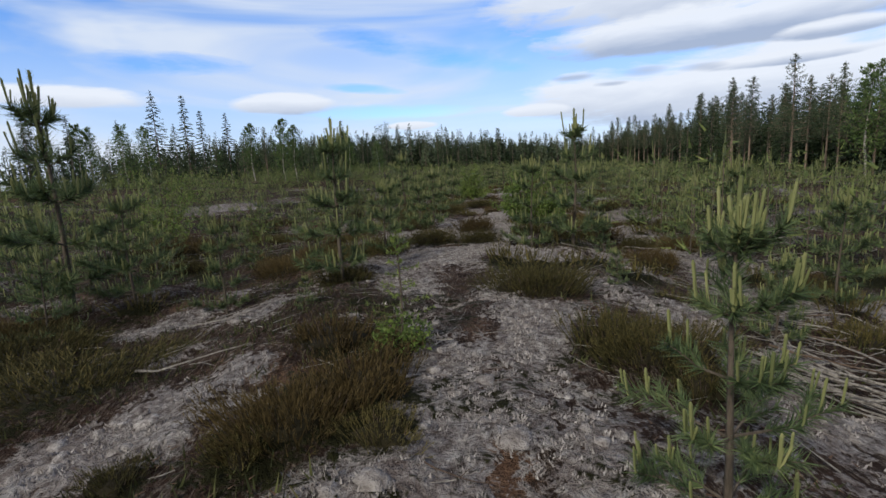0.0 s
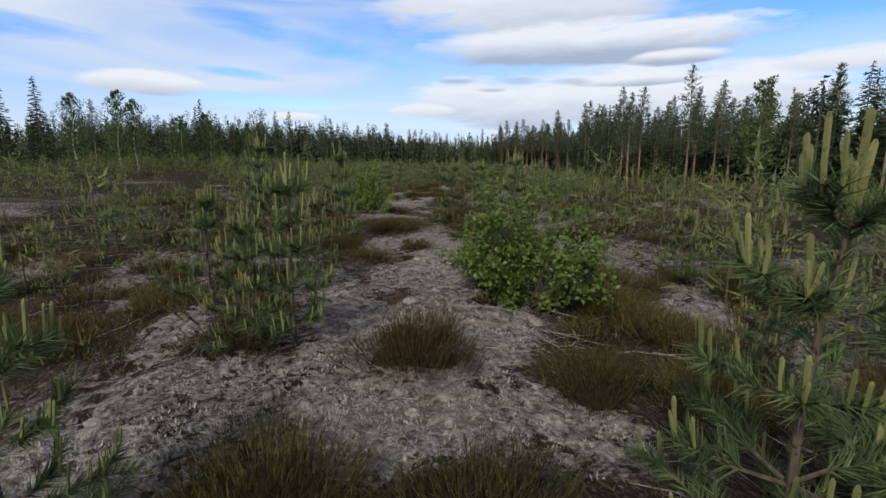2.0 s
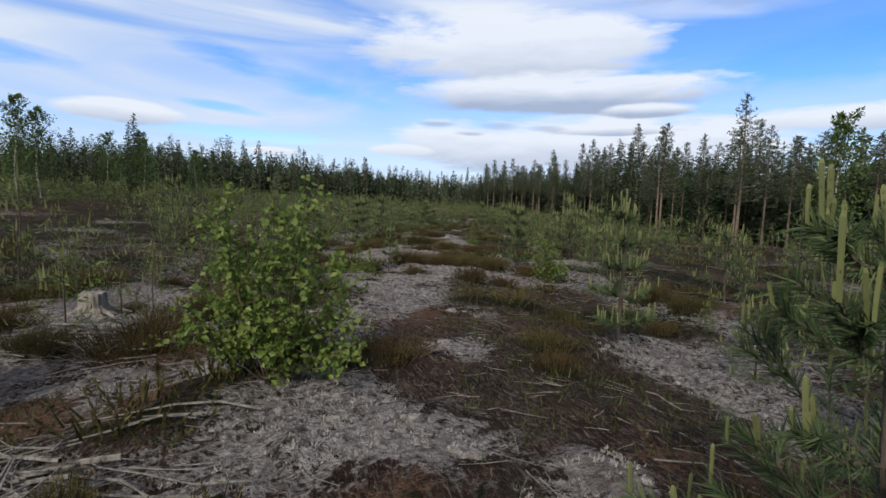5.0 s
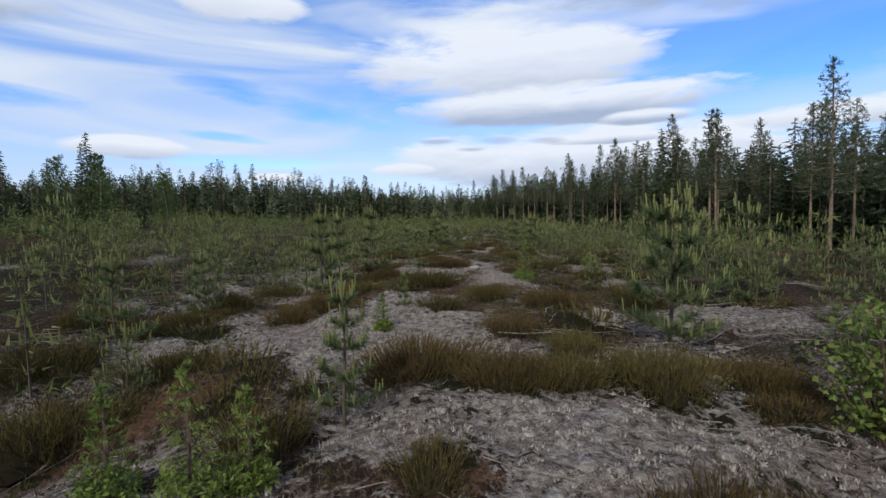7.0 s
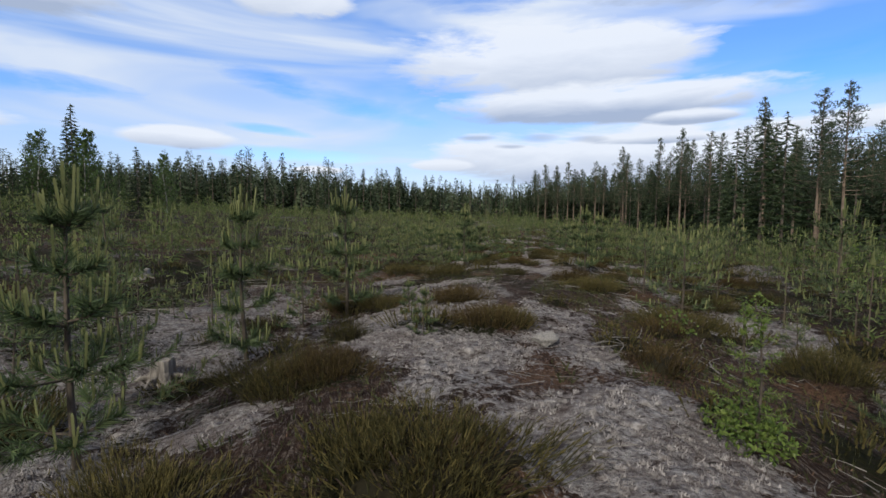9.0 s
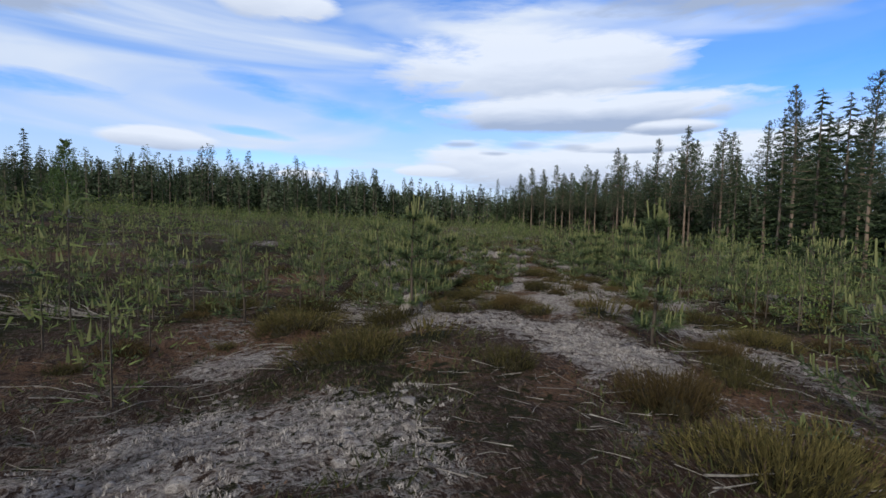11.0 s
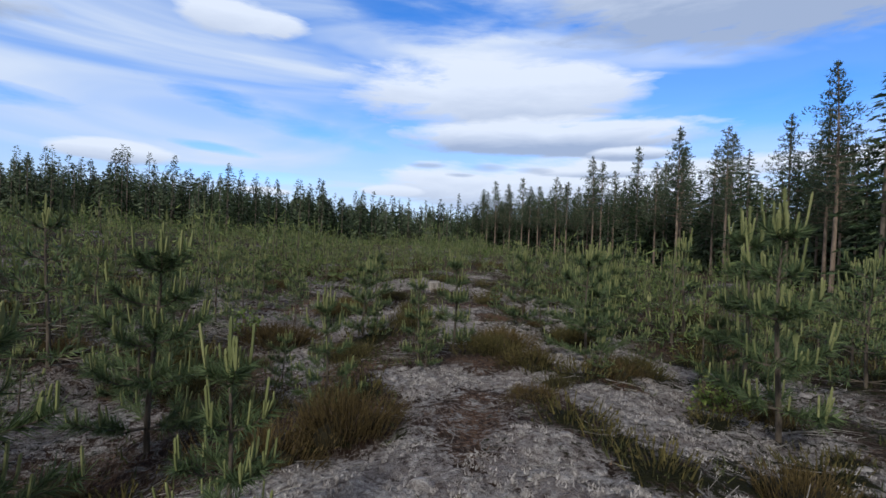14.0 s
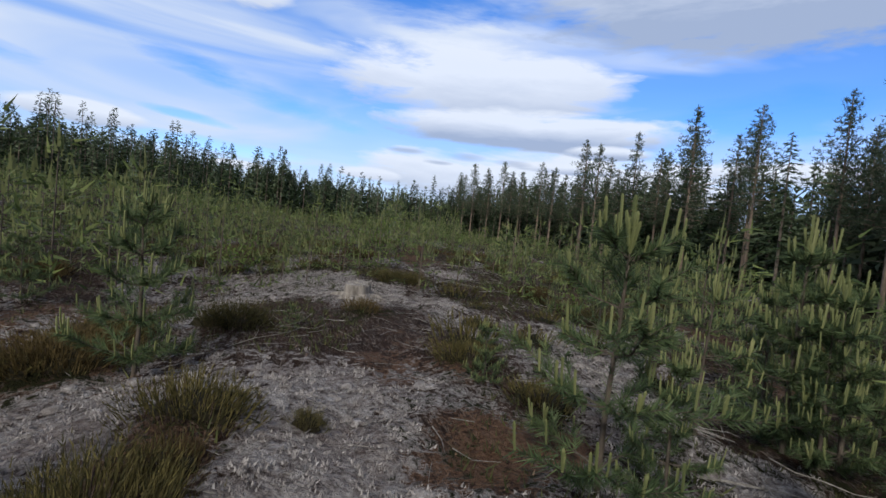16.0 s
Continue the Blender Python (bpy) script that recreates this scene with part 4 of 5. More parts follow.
def tree_pine_geo(seed, h, tufts=1500):
    rng = random.Random(seed)
    trunk, twig, green = Geo(), Geo(), Geo()
    bend = rng.gauss(0, 0.012)
    ax = lambda k: Vector((bend * h * k * k, bend * 0.5 * h * math.sin(3 * k), h * k))
    trunk.tube([ax(i / 8) - Vector((0, 0, 0.2 if i == 0 else 0)) for i in range(9)], 0.0095 * h + 0.015, 0.018, 8)
    low = rng.uniform(0.30, 0.46)
    n = 74
    ends = []
    for i in range(n):
        k = low + (0.99 - low) * (i / (n - 1)) ** 0.9
        a = i * 2.4 + rng.gauss(0, 0.4)
        shape = min(1.0, ((1.0 - k) / (1 - low)) ** 0.8 * min(1.0, 0.55 + (k - low) * 2.5) + 0.05)
        L = h * 0.178 * shape * rng.uniform(0.6, 1.15)
        o = Vector((math.cos(a), math.sin(a), rng.uniform(-0.05, 0.3) + 0.8 * max(0, k - 0.7)))
        p = ax(k)
        e = p + o * L
        twig.tube([p, p.lerp(e, 0.5) - Vector((0, 0, 0.05 * L)), e], 0.010 + 0.014 * L, 0.006, 3, False)
        ends.append((p, e, L))
    for i in range(5):
        k = rng.uniform(0.15, low)
        a = rng.uniform(0, 6.28)
        p = ax(k)
        twig.tube([p, p + Vector((math.cos(a), math.sin(a), 0.1)) * rng.uniform(0.25, 0.6)], 0.010, 0.004, 3, False)
    weight = [0.15 + L for _, _, L in ends]
    for p, e, L in rng.choices(ends, weight, k=tufts):
        c = p.lerp(e, 0.15 + 0.9 * rng.random()) + unit(rng) * (0.04 + L * 0.15)
        out = (e - p).normalized()
        for _ in range(4):
            d = (unit(rng) + out * 0.5 + Vector((0, 0, 0.45))).normalized()
            green.blade(c - d * 0.03, c + d * rng.uniform(0.10, 0.22), rng.uniform(0.028, 0.055), unit(rng))
    for _ in range(24):
        c = ax(rng.uniform(0.93, 1.0))
        d = unit(rng, 0.9)
        green.blade(c, c + d * rng.uniform(0.12, 0.25), 0.04, unit(rng))
    return trunk, twig, green


def tree_spruce_geo(seed, h, wide=0.15, sprays=1250):
    rng = random.Random(seed)
    trunk, green = Geo(), Geo()
    trunk.tube([Vector((0, 0, -0.2)), Vector((0, 0, h * 0.5)), Vector((0, 0, h))], 0.010 * h + 0.02, 0.012, 7)
    arms = []
    for i in range(90):
        k = 0.05 + 0.94 * (i / 89) ** 0.95
        a = i * 2.4 + rng.gauss(0, 0.3)
        arms.append((k, a, (h * wide * (1 - k) ** 0.85 + 0.06) * rng.uniform(0.65, 1.15)))
    weight = [0.12 + R for _, _, R in arms]
    for k, a, R in rng.choices(arms, weight, k=sprays):
        o = Vector((math.cos(a), math.sin(a), 0))
        w = Vector((-o.y, o.x, 0))
        r = R * rng.uniform(0.12, 1.0)
        p = o * r + w * rng.gauss(0, 0.22) * r + Vector((0, 0, h * k - 0.28 * r + 0.10 * r * r / R + rng.gauss(0, 0.03)))
        for _ in range(3):
            d = (o * rng.uniform(0.4, 1.0) + w * rng.gauss(0, 0.5) + Vector((0, 0, rng.uniform(-0.45, 0.1)))).normalized()
            green.blade(p - d * 0.06, p + d * rng.uniform(0.14, 0.30), rng.uniform(0.045, 0.09), unit(rng))
    for _ in range(30):
        p = Vector((0, 0, h * rng.uniform(0.9, 1.0)))
        d = unit(rng, 0.8)
        green.blade(p, p + d * rng.uniform(0.08, 0.2), 0.035, unit(rng))
    return trunk, green


def tree_birch_geo(seed, h, leaves=2600):
    rng = random.Random(seed)
    trunk, twig, green = Geo(), Geo(), Geo()
    trunk.tube([Vector((0.02 * h * math.sin(i), 0.015 * h * math.cos(i * 1.3), h * i / 6 - (0.2 if i == 0 else 0))) for i in range(7)], 0.009 * h + 0.02, 0.015, 7)
    ends = []
    for i in range(26):
        k = 0.18 + 0.8 * i / 25
        a = i * 2.4
        L = h * 0.30 * (1.08 - k) ** 0.6 * rng.uniform(0.6, 1.2)
        p = Vector((0, 0, h * k))
        e = p + Vector((math.cos(a), math.sin(a), 0.9)).normalized() * L
        twig.tube([p, e], 0.02, 0.005, 4, False)
        ends.append((p, e, L))
    for _ in range(leaves):
        p, e, L = rng.choice(ends)
        c = p.lerp(e, 0.3 + 0.8 * rng.random()) + unit(rng) * L * 0.3
        d = unit(rng)
        green.blade(c, c + d * rng.uniform(0.12, 0.24), rng.uniform(0.08, 0.15), unit(rng))
    return trunk, twig, green


def forest():
    pine, spruce, birch = [], [], []
    for i in range(5):
        ob = thing("forest_pine", "tall pine with a bare reddish trunk at the forest edge", "pine tree", "trees of the forest edge")
        tr, tw, gr = tree_pine_geo(200 + i, 11.0)
        part("trunk", tr, PINE_BARK, ob, "bare reddish-brown trunk", True)
        tagged(part("limb", tw, PINE_BARK, ob), kind="stuff")
        part("crown", gr, FAR_NEEDLE, ob, "open green needle crown")
        pine.append(ob)
    for i in range(3):
        ob = thing("forest_spruce", "dark narrow spruce at the forest edge", "spruce tree", "trees of the forest edge")
        tr, gr = tree_spruce_geo(300 + i, 9.0, (0.20, 0.16, 0.25)[i])
        part("trunk", tr, SPRUCE_BARK, ob, "", True)
        part("crown", gr, FAR_SPRUCE, ob, "dense dark green sprays")
        spruce.append(ob)
    for i in range(3):
        ob = thing("forest_birch", "leafy green birch at the forest edge", "birch tree", "trees of the forest edge")
        tr, tw, gr = tree_birch_geo(400 + i, 8.0)
        part("trunk", tr, BIRCH_BARK, ob, "pale trunk", True)
        tagged(part("limb", tw, DARK_TWIG, ob), kind="stuff")
        part("crown", gr, FAR_BIRCH, ob, "loose green leaf crown")
        birch.append(ob)
    kinds = {"p": pine, "s": spruce, "b": birch}
    base = {"p": 11.0, "s": 9.0, "b": 8.0}
    used = set()
    rng = random.Random(77)

    def set_tree(kind, x, y, h):
        i = rng.randrange(len(kinds[kind]))
        f = again if (kind, i) in used else put
        used.add((kind, i))
        f(kinds[kind][i], x, y, rng.uniform(0, 6.28), h / base[kind], 0.1)
    for kind, x, y, h in TREES_BY_HAND:
        set_tree(kind, x, y, h)
    # the right-hand forest edge, a few rows deep
    for row in range(5):
        y = 4.0 + row * 0.7
        while y < 108:
            d = right_edge(y) + 1.0 + row * 2.3 + rng.uniform(-0.9, 1.1)
            x = float(np.interp(y, SPINE_Y, SPINE_X)) + d
            k = rng.random()
            kind = "p" if k < (0.66, 0.5, 0.4, 0.4, 0.4)[row] else "s" if k < 0.92 else "b"
            h = (rng.uniform(6.2, 8.6) if kind == "p" else rng.uniform(3.8, 7.6)) * (1.0 if y < 42 else 1.12)
            if all((x - a) ** 2 + (y - b2) ** 2 > 1.2 for _, a, b2, _ in TREES_BY_HAND):
                set_tree(kind, x, y, h)
            y += rng.uniform(1.3, 2.9) * (1 + row * 0.12)
    # left-hand edge
    for _ in range(60):
        y = rng.uniform(20, 112)
        x = float(np.interp(y, [0, 40, 60, 80, 112], [-44, -30, -20, -16, -10])) + rng.uniform(-10, 1.0)
        k = rng.random()
        kind = "s" if k < 0.62 else "b" if k < 0.74 else "p"
        set_tree(kind, x, y, rng.uniform(2.8, 5.6))


def far_woods():
    """The closed forest beyond the clearing, all the way round, as one mass."""
    rng = random.Random(91)
    dark, mid, stems = Geo(), Geo(), Geo()
    n = 0
    while n < 3600:
        k = rng.random()
        if k < 0.50:
            y = rng.uniform(106, 140)
            x = rng.uniform(-85, 120) if k < 0.3 else rng.uniform(-50, 60)
        elif k < 0.83:
            y = rng.uniform(0, 108)
            x = float(np.interp(y, SPINE_Y, SPINE_X)) + right_edge(y) + 3.5 + 24.5 * rng.random() ** 1.8
        else:
            a = rng.uniform(0, 6.28)
            r = rng.uniform(70, 105)
            x, y = 8 + math.cos(a) * r, 25 + math.sin(a) * r
            if 0 < math.atan2(x - 8, y - 25) + 0.9 < 1.75 and y > 40:
                continue
        if y > 100 and x > 60 and rng.random() < 0.5:
            continue
        n += 1
        h = rng.uniform(4.4, 6.8) if rng.random() < 0.85 else rng.uniform(6.8, 8.2)
        if 0.50 <= k < 0.83:
            h = rng.uniform(3.5, 8.0)
        if y > 100:
            h *= float(np.interp(x, [-12, 26], [1.38, 1.0]))
        p = Vector((x, y, on_ground(x, y, 0.2)))
        g = dark if rng.random() < 0.55 else mid
        stems.tube([p, p + Vector((0, 0, h * 0.9))], 0.10, 0.03, 4, False)
        wide = rng.uniform(0.17, 0.26) * (1.25 if y > 100 and x < 26 else 1.0)
        lo = rng.uniform(0.03, 0.2)
        for _ in range(190 if y > 100 and x < 26 else 120):
            k = lo + (0.98 - lo) * rng.random() ** 0.8
            R = h * wide * (1 - k) ** 0.9 + 0.03
            a = rng.uniform(0, 6.28)
            o = Vector((math.cos(a), math.sin(a), 0))
            q = p + o * R * math.sqrt(rng.random()) * rng.uniform(0.7, 1.1) + Vector((0, 0, h * k))
            d = (o * 0.9 + unit(rng) * 0.5 + Vector((0, 0, 0.25 if k > 0.85 else -0.3))).normalized()
            s = 1.15 - 0.75 * k
            g.blade(q - d * 0.15 * s, q + d * rng.uniform(0.35, 0.7) * s, rng.uniform(0.2, 0.38) * s, unit(rng))
    ob = thing("far_forest", "dark mixed conifer forest closing the clearing", "forest", kind="stuff")
    part("dark_crowns", dark, FAR_SPRUCE, ob)
    part("light_crowns", mid, FAR_NEEDLE, ob)
    part("trunks", stems, SPRUCE_BARK, ob)


# ---------------------------------------------------------------- the plan in numbers
PINES_BY_HAND_FIRST = [
    (-1.18, 16.22, 2.0), (-3.65, 4.6, 2.3), (-0.95, 4.5, 1.55), (0.78, 1.26, 0.98), (-3.58, 4.28, 0.76),
    (-1.99, 4.24, 0.9), (2.05, 2.85, 0.63), (3.2, 3.79, 0.99), (-1.03, 3.49, 0.28), (-3.04, 4.61, 1.16),
    (-6.47, 11.43, 1.59), (4.15, 10.05, 0.94), (1.66, 5.98, 1.69), (1.17, 6.14, 1.17), (-0.68, 5.77, 0.96),
    (-0.7, 6.61, 0.97), (-4.09, 10.91, 0.98), (-0.42, 10.25, 1.06), (1.99, 5.85, 0.49), (2.38, 7.32, 0.72),
    (4.54, 7.82, 1.3), (-0.98, 5.76, 0.17), (2.43, 14.05, 1.25), (3.74, 14.28, 1.65), (4.53, 15.12, 0.55),
    (4.04, 17.09, 1.42), (2.7, 21.47, 0.77), (0.76, 24.24, 0.92), (0.86, 26.07, 0.94), (5.55, 22.44, 1.38),
]
PINES_BY_HAND_SECOND = [
    (9.02, 24.77, 1.55), (3.59, 24.38, 0.45), (-3.1, 32.61, 2.02), (9.26, 25.96, 1.3), (1.27, 25.8, 0.88),
    (2.78, 26.81, 1.5), (4.08, 30.69, 1.73), (10.41, 29.39, 0.76), (4.73, 28.29, 0.44), (4.72, 29.15, 0.41),
    (0.47, 32.61, 1.58), (1.22, 29.16, 1.02), (18.73, 39.96, 1.94), (7.0, 35.76, 1.63), (12.97, 39.72, 1.74),
    (11.43, 37.08, 0.49), (13.26, 36.51, 0.85), (13.37, 37.01, 1.17), (5.78, 38.44, 1.03), (5.8, 39.43, 1.49),
    (17.36, 41.48, 1.49), (8.09, 40.92, 1.06), (6.78, 39.53, 1.42), (9.47, 40.05, 0.85), (13.17, 42.04, 1.44),
    (10.4, 40.73, 0.53), (9.18, 40.53, 0.51), (11.88, 40.2, 0.38), (12.95, 39.96, 0.82), (8.06, 42.23, 1.12),
]
PINES_BY_HAND_THIRD = [
    (8.3, 44.75, 0.73), (8.79, 45.56, 1.0), (-0.1, 8.13, 1.12), (-0.84, 9.5, 0.97), (8.64, 25.54, 1.85),
    (8.24, 24.83, 1.46), (7.39, 26.41, 0.58), (11.88, 30.49, 1.66), (3.18, 28.79, 1.61), (9.08, 33.62, 1.48),
    (4.82, 36.14, 1.34), (13.74, 35.58, 1.39), (12.91, 36.25, 1.12), (3.48, 37.77, 1.24), (7.69, 38.28, 1.73),
    (9.05, 37.93, 0.83), (12.4, 38.97, 1.72), (14.82, 39.87, 1.42), (14.46, 43.58, 1.52), (20.69, 45.38, 1.87),
    (10.94, 41.52, 1.17), (10.3, 42.64, 0.46), (9.42, 46.63, 0.67), (13.04, 42.08, 1.46), (15.55, 43.03, 1.82),
    (10.41, 41.07, 0.9), (10.15, 42.78, 1.09), (12.19, 40.91, 1.24), (8.19, 44.42, 1.17), (-2.62, 6.69, 0.44), (-0.36, 8.15, 0.86), (0.33, 12.17, 1.42), (0.02, 9.72, 0.92),
]
PINES_BY_HAND_FOURTH = [
    (-1.01, 4.81, 0.37), (1.46, 3.95, 0.35), (3.87, 6.3, 1.36), (10.64, 44.8, 1.16), (12.58, 43.07, 1.16),
    (12.82, 42.98, 0.64), (14.56, 43.35, 1.29), (14.49, 43.42, 1.09), (12.57, 44.13, 0.43), (11.56, 45.59, 0.24),
    (18.25, 47.49, 1.42), (14.9, 44.06, 1.08), (17.74, 48.22, 1.21), (9.02, 52.62, 1.45), (7.94, 38.8, 1.68),
    (7.17, 39.47, 1.23), (8.46, 39.69, 1.35), (7.15, 41.72, 1.56), (-0.89, 16.93, 0.83),
]
PINES_BY_HAND = PINES_BY_HAND_FIRST + PINES_BY_HAND_SECOND + PINES_BY_HAND_THIRD + PINES_BY_HAND_FOURTH
HEATH_BY_HAND_FIRST = [
    (-2.26, 2.7, 0.56), (-3.18, 3.4, 0.47), (-0.64, 1.82, 0.29), (-0.41, 2.12, 0.27), (-0.68, 2.75, 0.25),
    (-0.3, 2.59, 0.16), (0.75, 3.72, 0.32), (1.08, 2.32, 0.3), (0.88, 2.49, 0.24), (-0.79, 1.62, 0.12),
    (-1.19, 1.53, 0.1), (-4.92, 8.61, 0.6), (0.54, 7.79, 0.31), (-0.97, 4.61, 0.28), (1.13, 1.99, 0.17),
    (-0.26, 1.68, 0.16), (-1.32, 6.15, 0.31), (-1.46, 6.7, 0.32), (-0.14, 6.72, 0.3), (0.5, 6.48, 0.29),
    (-1.82, 7.0, 0.36), (-4.75, 14.26, 0.6), (1.32, 7.26, 0.28), (-0.44, 8.25, 0.25), (0.22, 11.7, 0.34),
    (1.21, 13.47, 0.56), (1.25, 11.51, 0.2), (-1.08, 14.02, 0.5), (0.57, 11.02, 0.24), (2.65, 13.37, 0.35),
]
HEATH_BY_HAND_SECOND = [
    (3.61, 13.16, 0.31), (4.54, 13.22, 0.37), (-4.49, 22.04, 0.6), (3.12, 11.23, 0.3), (1.04, 10.81, 0.11),
    (1.11, 14.51, 0.24), (1.43, 14.46, 0.2), (1.76, 16.59, 0.27), (3.18, 16.86, 0.22), (3.0, 16.35, 0.2),
    (3.68, 20.09, 0.27), (6.95, 17.63, 0.53), (0.32, 18.84, 0.35), (-2.03, 20.8, 0.47), (3.21, 22.03, 0.39),
    (3.68, 21.65, 0.28), (4.02, 21.53, 0.28), (4.64, 24.52, 0.29), (5.25, 24.01, 0.34), (2.05, 27.24, 0.46),
    (3.91, 23.98, 0.24), (4.37, 26.08, 0.44), (3.95, 27.46, 0.34), (5.31, 21.44, 0.29), (5.05, 20.98, 0.22),
    (2.3, 21.31, 0.24), (2.96, 20.79, 0.19), (3.69, 27.43, 0.37), (4.12, 26.24, 0.25), (4.46, 26.11, 0.21),
]
HEATH_BY_HAND_THIRD = [
    (6.35, 27.39, 0.26), (9.01, 30.0, 0.36), (3.14, 29.99, 0.26), (5.39, 28.62, 0.3), (4.06, 28.54, 0.22),
    (7.87, 31.15, 0.35), (5.6, 28.58, 0.25), (6.15, 33.75, 0.49), (5.52, 35.71, 0.54), (6.71, 35.6, 0.45),
    (7.25, 32.85, 0.21), (4.47, 37.25, 0.56), (8.3, 35.48, 0.28), (8.53, 35.1, 0.21), (8.04, 36.66, 0.28),
    (9.74, 37.78, 0.31), (9.68, 36.9, 0.2), (10.51, 37.58, 0.21), (9.23, 35.17, 0.19), (13.0, 37.53, 0.37),
    (7.47, 35.61, 0.24), (11.26, 41.29, 0.28), (10.86, 43.01, 0.29), (9.07, 43.06, 0.46), (11.61, 41.71, 0.35),
    (11.35, 40.51, 0.25), (12.77, 42.08, 0.3), (9.86, 42.03, 0.3), (11.24, 39.89, 0.15), (8.24, 41.66, 0.43),
]
HEATH_BY_HAND_FOURTH = [
    (10.35, 45.73, 0.36), (12.57, 40.6, 0.29), (11.05, 43.86, 0.25), (11.03, 43.41, 0.15), (10.18, 45.19, 0.39),
    (11.11, 45.74, 0.3), (12.89, 43.96, 0.2), (12.61, 44.52, 0.24), (13.14, 48.25, 0.36), (12.24, 46.17, 0.18),
    (11.52, 43.76, 0.09), (9.97, 45.08, 0.22), (-0.12, 14.34, 0.41), (0.31, 14.63, 0.29), (-0.83, 15.6, 0.41),
]
HEATH_BY_HAND_FIFTH = [
    (2.36, 8.89, 0.34), (2.37, 8.48, 0.34), (2.45, 8.1, 0.32), (2.55, 7.75, 0.3), (2.85, 9.2, 0.25),
    (8.43, 41.41, 0.5), (7.98, 42.2, 0.4), (11.35, 40.59, 0.24), (-1.37, 10.07, 0.3), (-1.9, 9.4, 0.36), (-0.6, 10.05, 0.32), (-0.81, 5.91, 0.34), (-1.59, 6.90, 0.34),
]
HEATH_BY_HAND = HEATH_BY_HAND_FIFTH + HEATH_BY_HAND_FIRST + HEATH_BY_HAND_SECOND + HEATH_BY_HAND_THIRD + HEATH_BY_HAND_FOURTH
LICHEN_BY_HAND_FIRST = [
    (-1.78, 1.87, 0.26), (-1.79, 2.95, 0.24), (-1.04, 2.53, 0.18), (-1.27, 1.85, 0.21), (-2.32, 4.18, 0.36),
    (-1.59, 1.92, 0.26), (-0.67, 3.24, 0.13), (-0.1, 2.34, 0.1), (0.11, 5.43, 0.32), (1.75, 3.11, 0.16),
    (2.06, 2.65, 0.19), (-0.96, 2.02, 0.18), (0.54, 2.61, 0.11), (0.06, 5.93, 0.19), (0.52, 5.95, 0.18),
    (0.18, 7.2, 0.19), (-0.95, 7.05, 0.19), (-3.88, 12.9, 0.32), (0.49, 7.98, 0.21), (0.95, 7.93, 0.22),
    (3.33, 8.88, 0.32), (1.77, 10.02, 0.25), (0.93, 12.36, 0.26), (0.65, 11.67, 0.19), (-0.14, 10.96, 0.2),
    (1.82, 12.03, 0.28), (2.35, 16.91, 0.31), (1.41, 10.68, 0.26), (5.27, 16.65, 0.33), (1.71, 11.35, 0.2),
]
LICHEN_BY_HAND_SECOND = [
    (5.74, 16.84, 0.32), (2.37, 14.93, 0.16), (2.95, 14.17, 0.16), (1.61, 15.46, 0.2), (3.65, 21.05, 0.16),
    (2.89, 21.1, 0.16), (3.29, 23.91, 0.38), (1.21, 27.81, 0.63), (2.57, 30.64, 0.36), (3.36, 23.64, 0.31),
    (4.65, 23.85, 0.26), (3.64, 23.39, 0.24), (1.16, 26.26, 0.31), (2.24, 30.42, 0.42), (5.24, 25.92, 0.45),
    (8.18, 26.03, 0.44), (5.21, 26.26, 0.34), (3.46, 27.07, 0.21), (2.54, 29.89, 0.34), (9.17, 28.84, 0.44),
    (4.54, 26.91, 0.18), (5.16, 34.21, 0.45), (7.84, 33.2, 0.19), (8.51, 32.8, 0.21), (9.15, 38.36, 0.36),
    (9.11, 36.61, 0.33), (8.54, 35.44, 0.22), (12.31, 37.18, 0.36), (9.15, 38.51, 0.41), (10.24, 40.17, 0.45),
]
LICHEN_BY_HAND_THIRD = [
    (10.28, 37.69, 0.21), (12.53, 38.02, 0.31), (10.13, 40.69, 0.34), (10.78, 40.18, 0.31), (10.08, 43.73, 0.41),
    (13.45, 41.17, 0.37), (10.58, 43.82, 0.31), (11.75, 44.32, 0.26), (11.53, 43.43, 0.24), (10.76, 46.04, 0.34),
    (10.13, 49.29, 0.31),
]
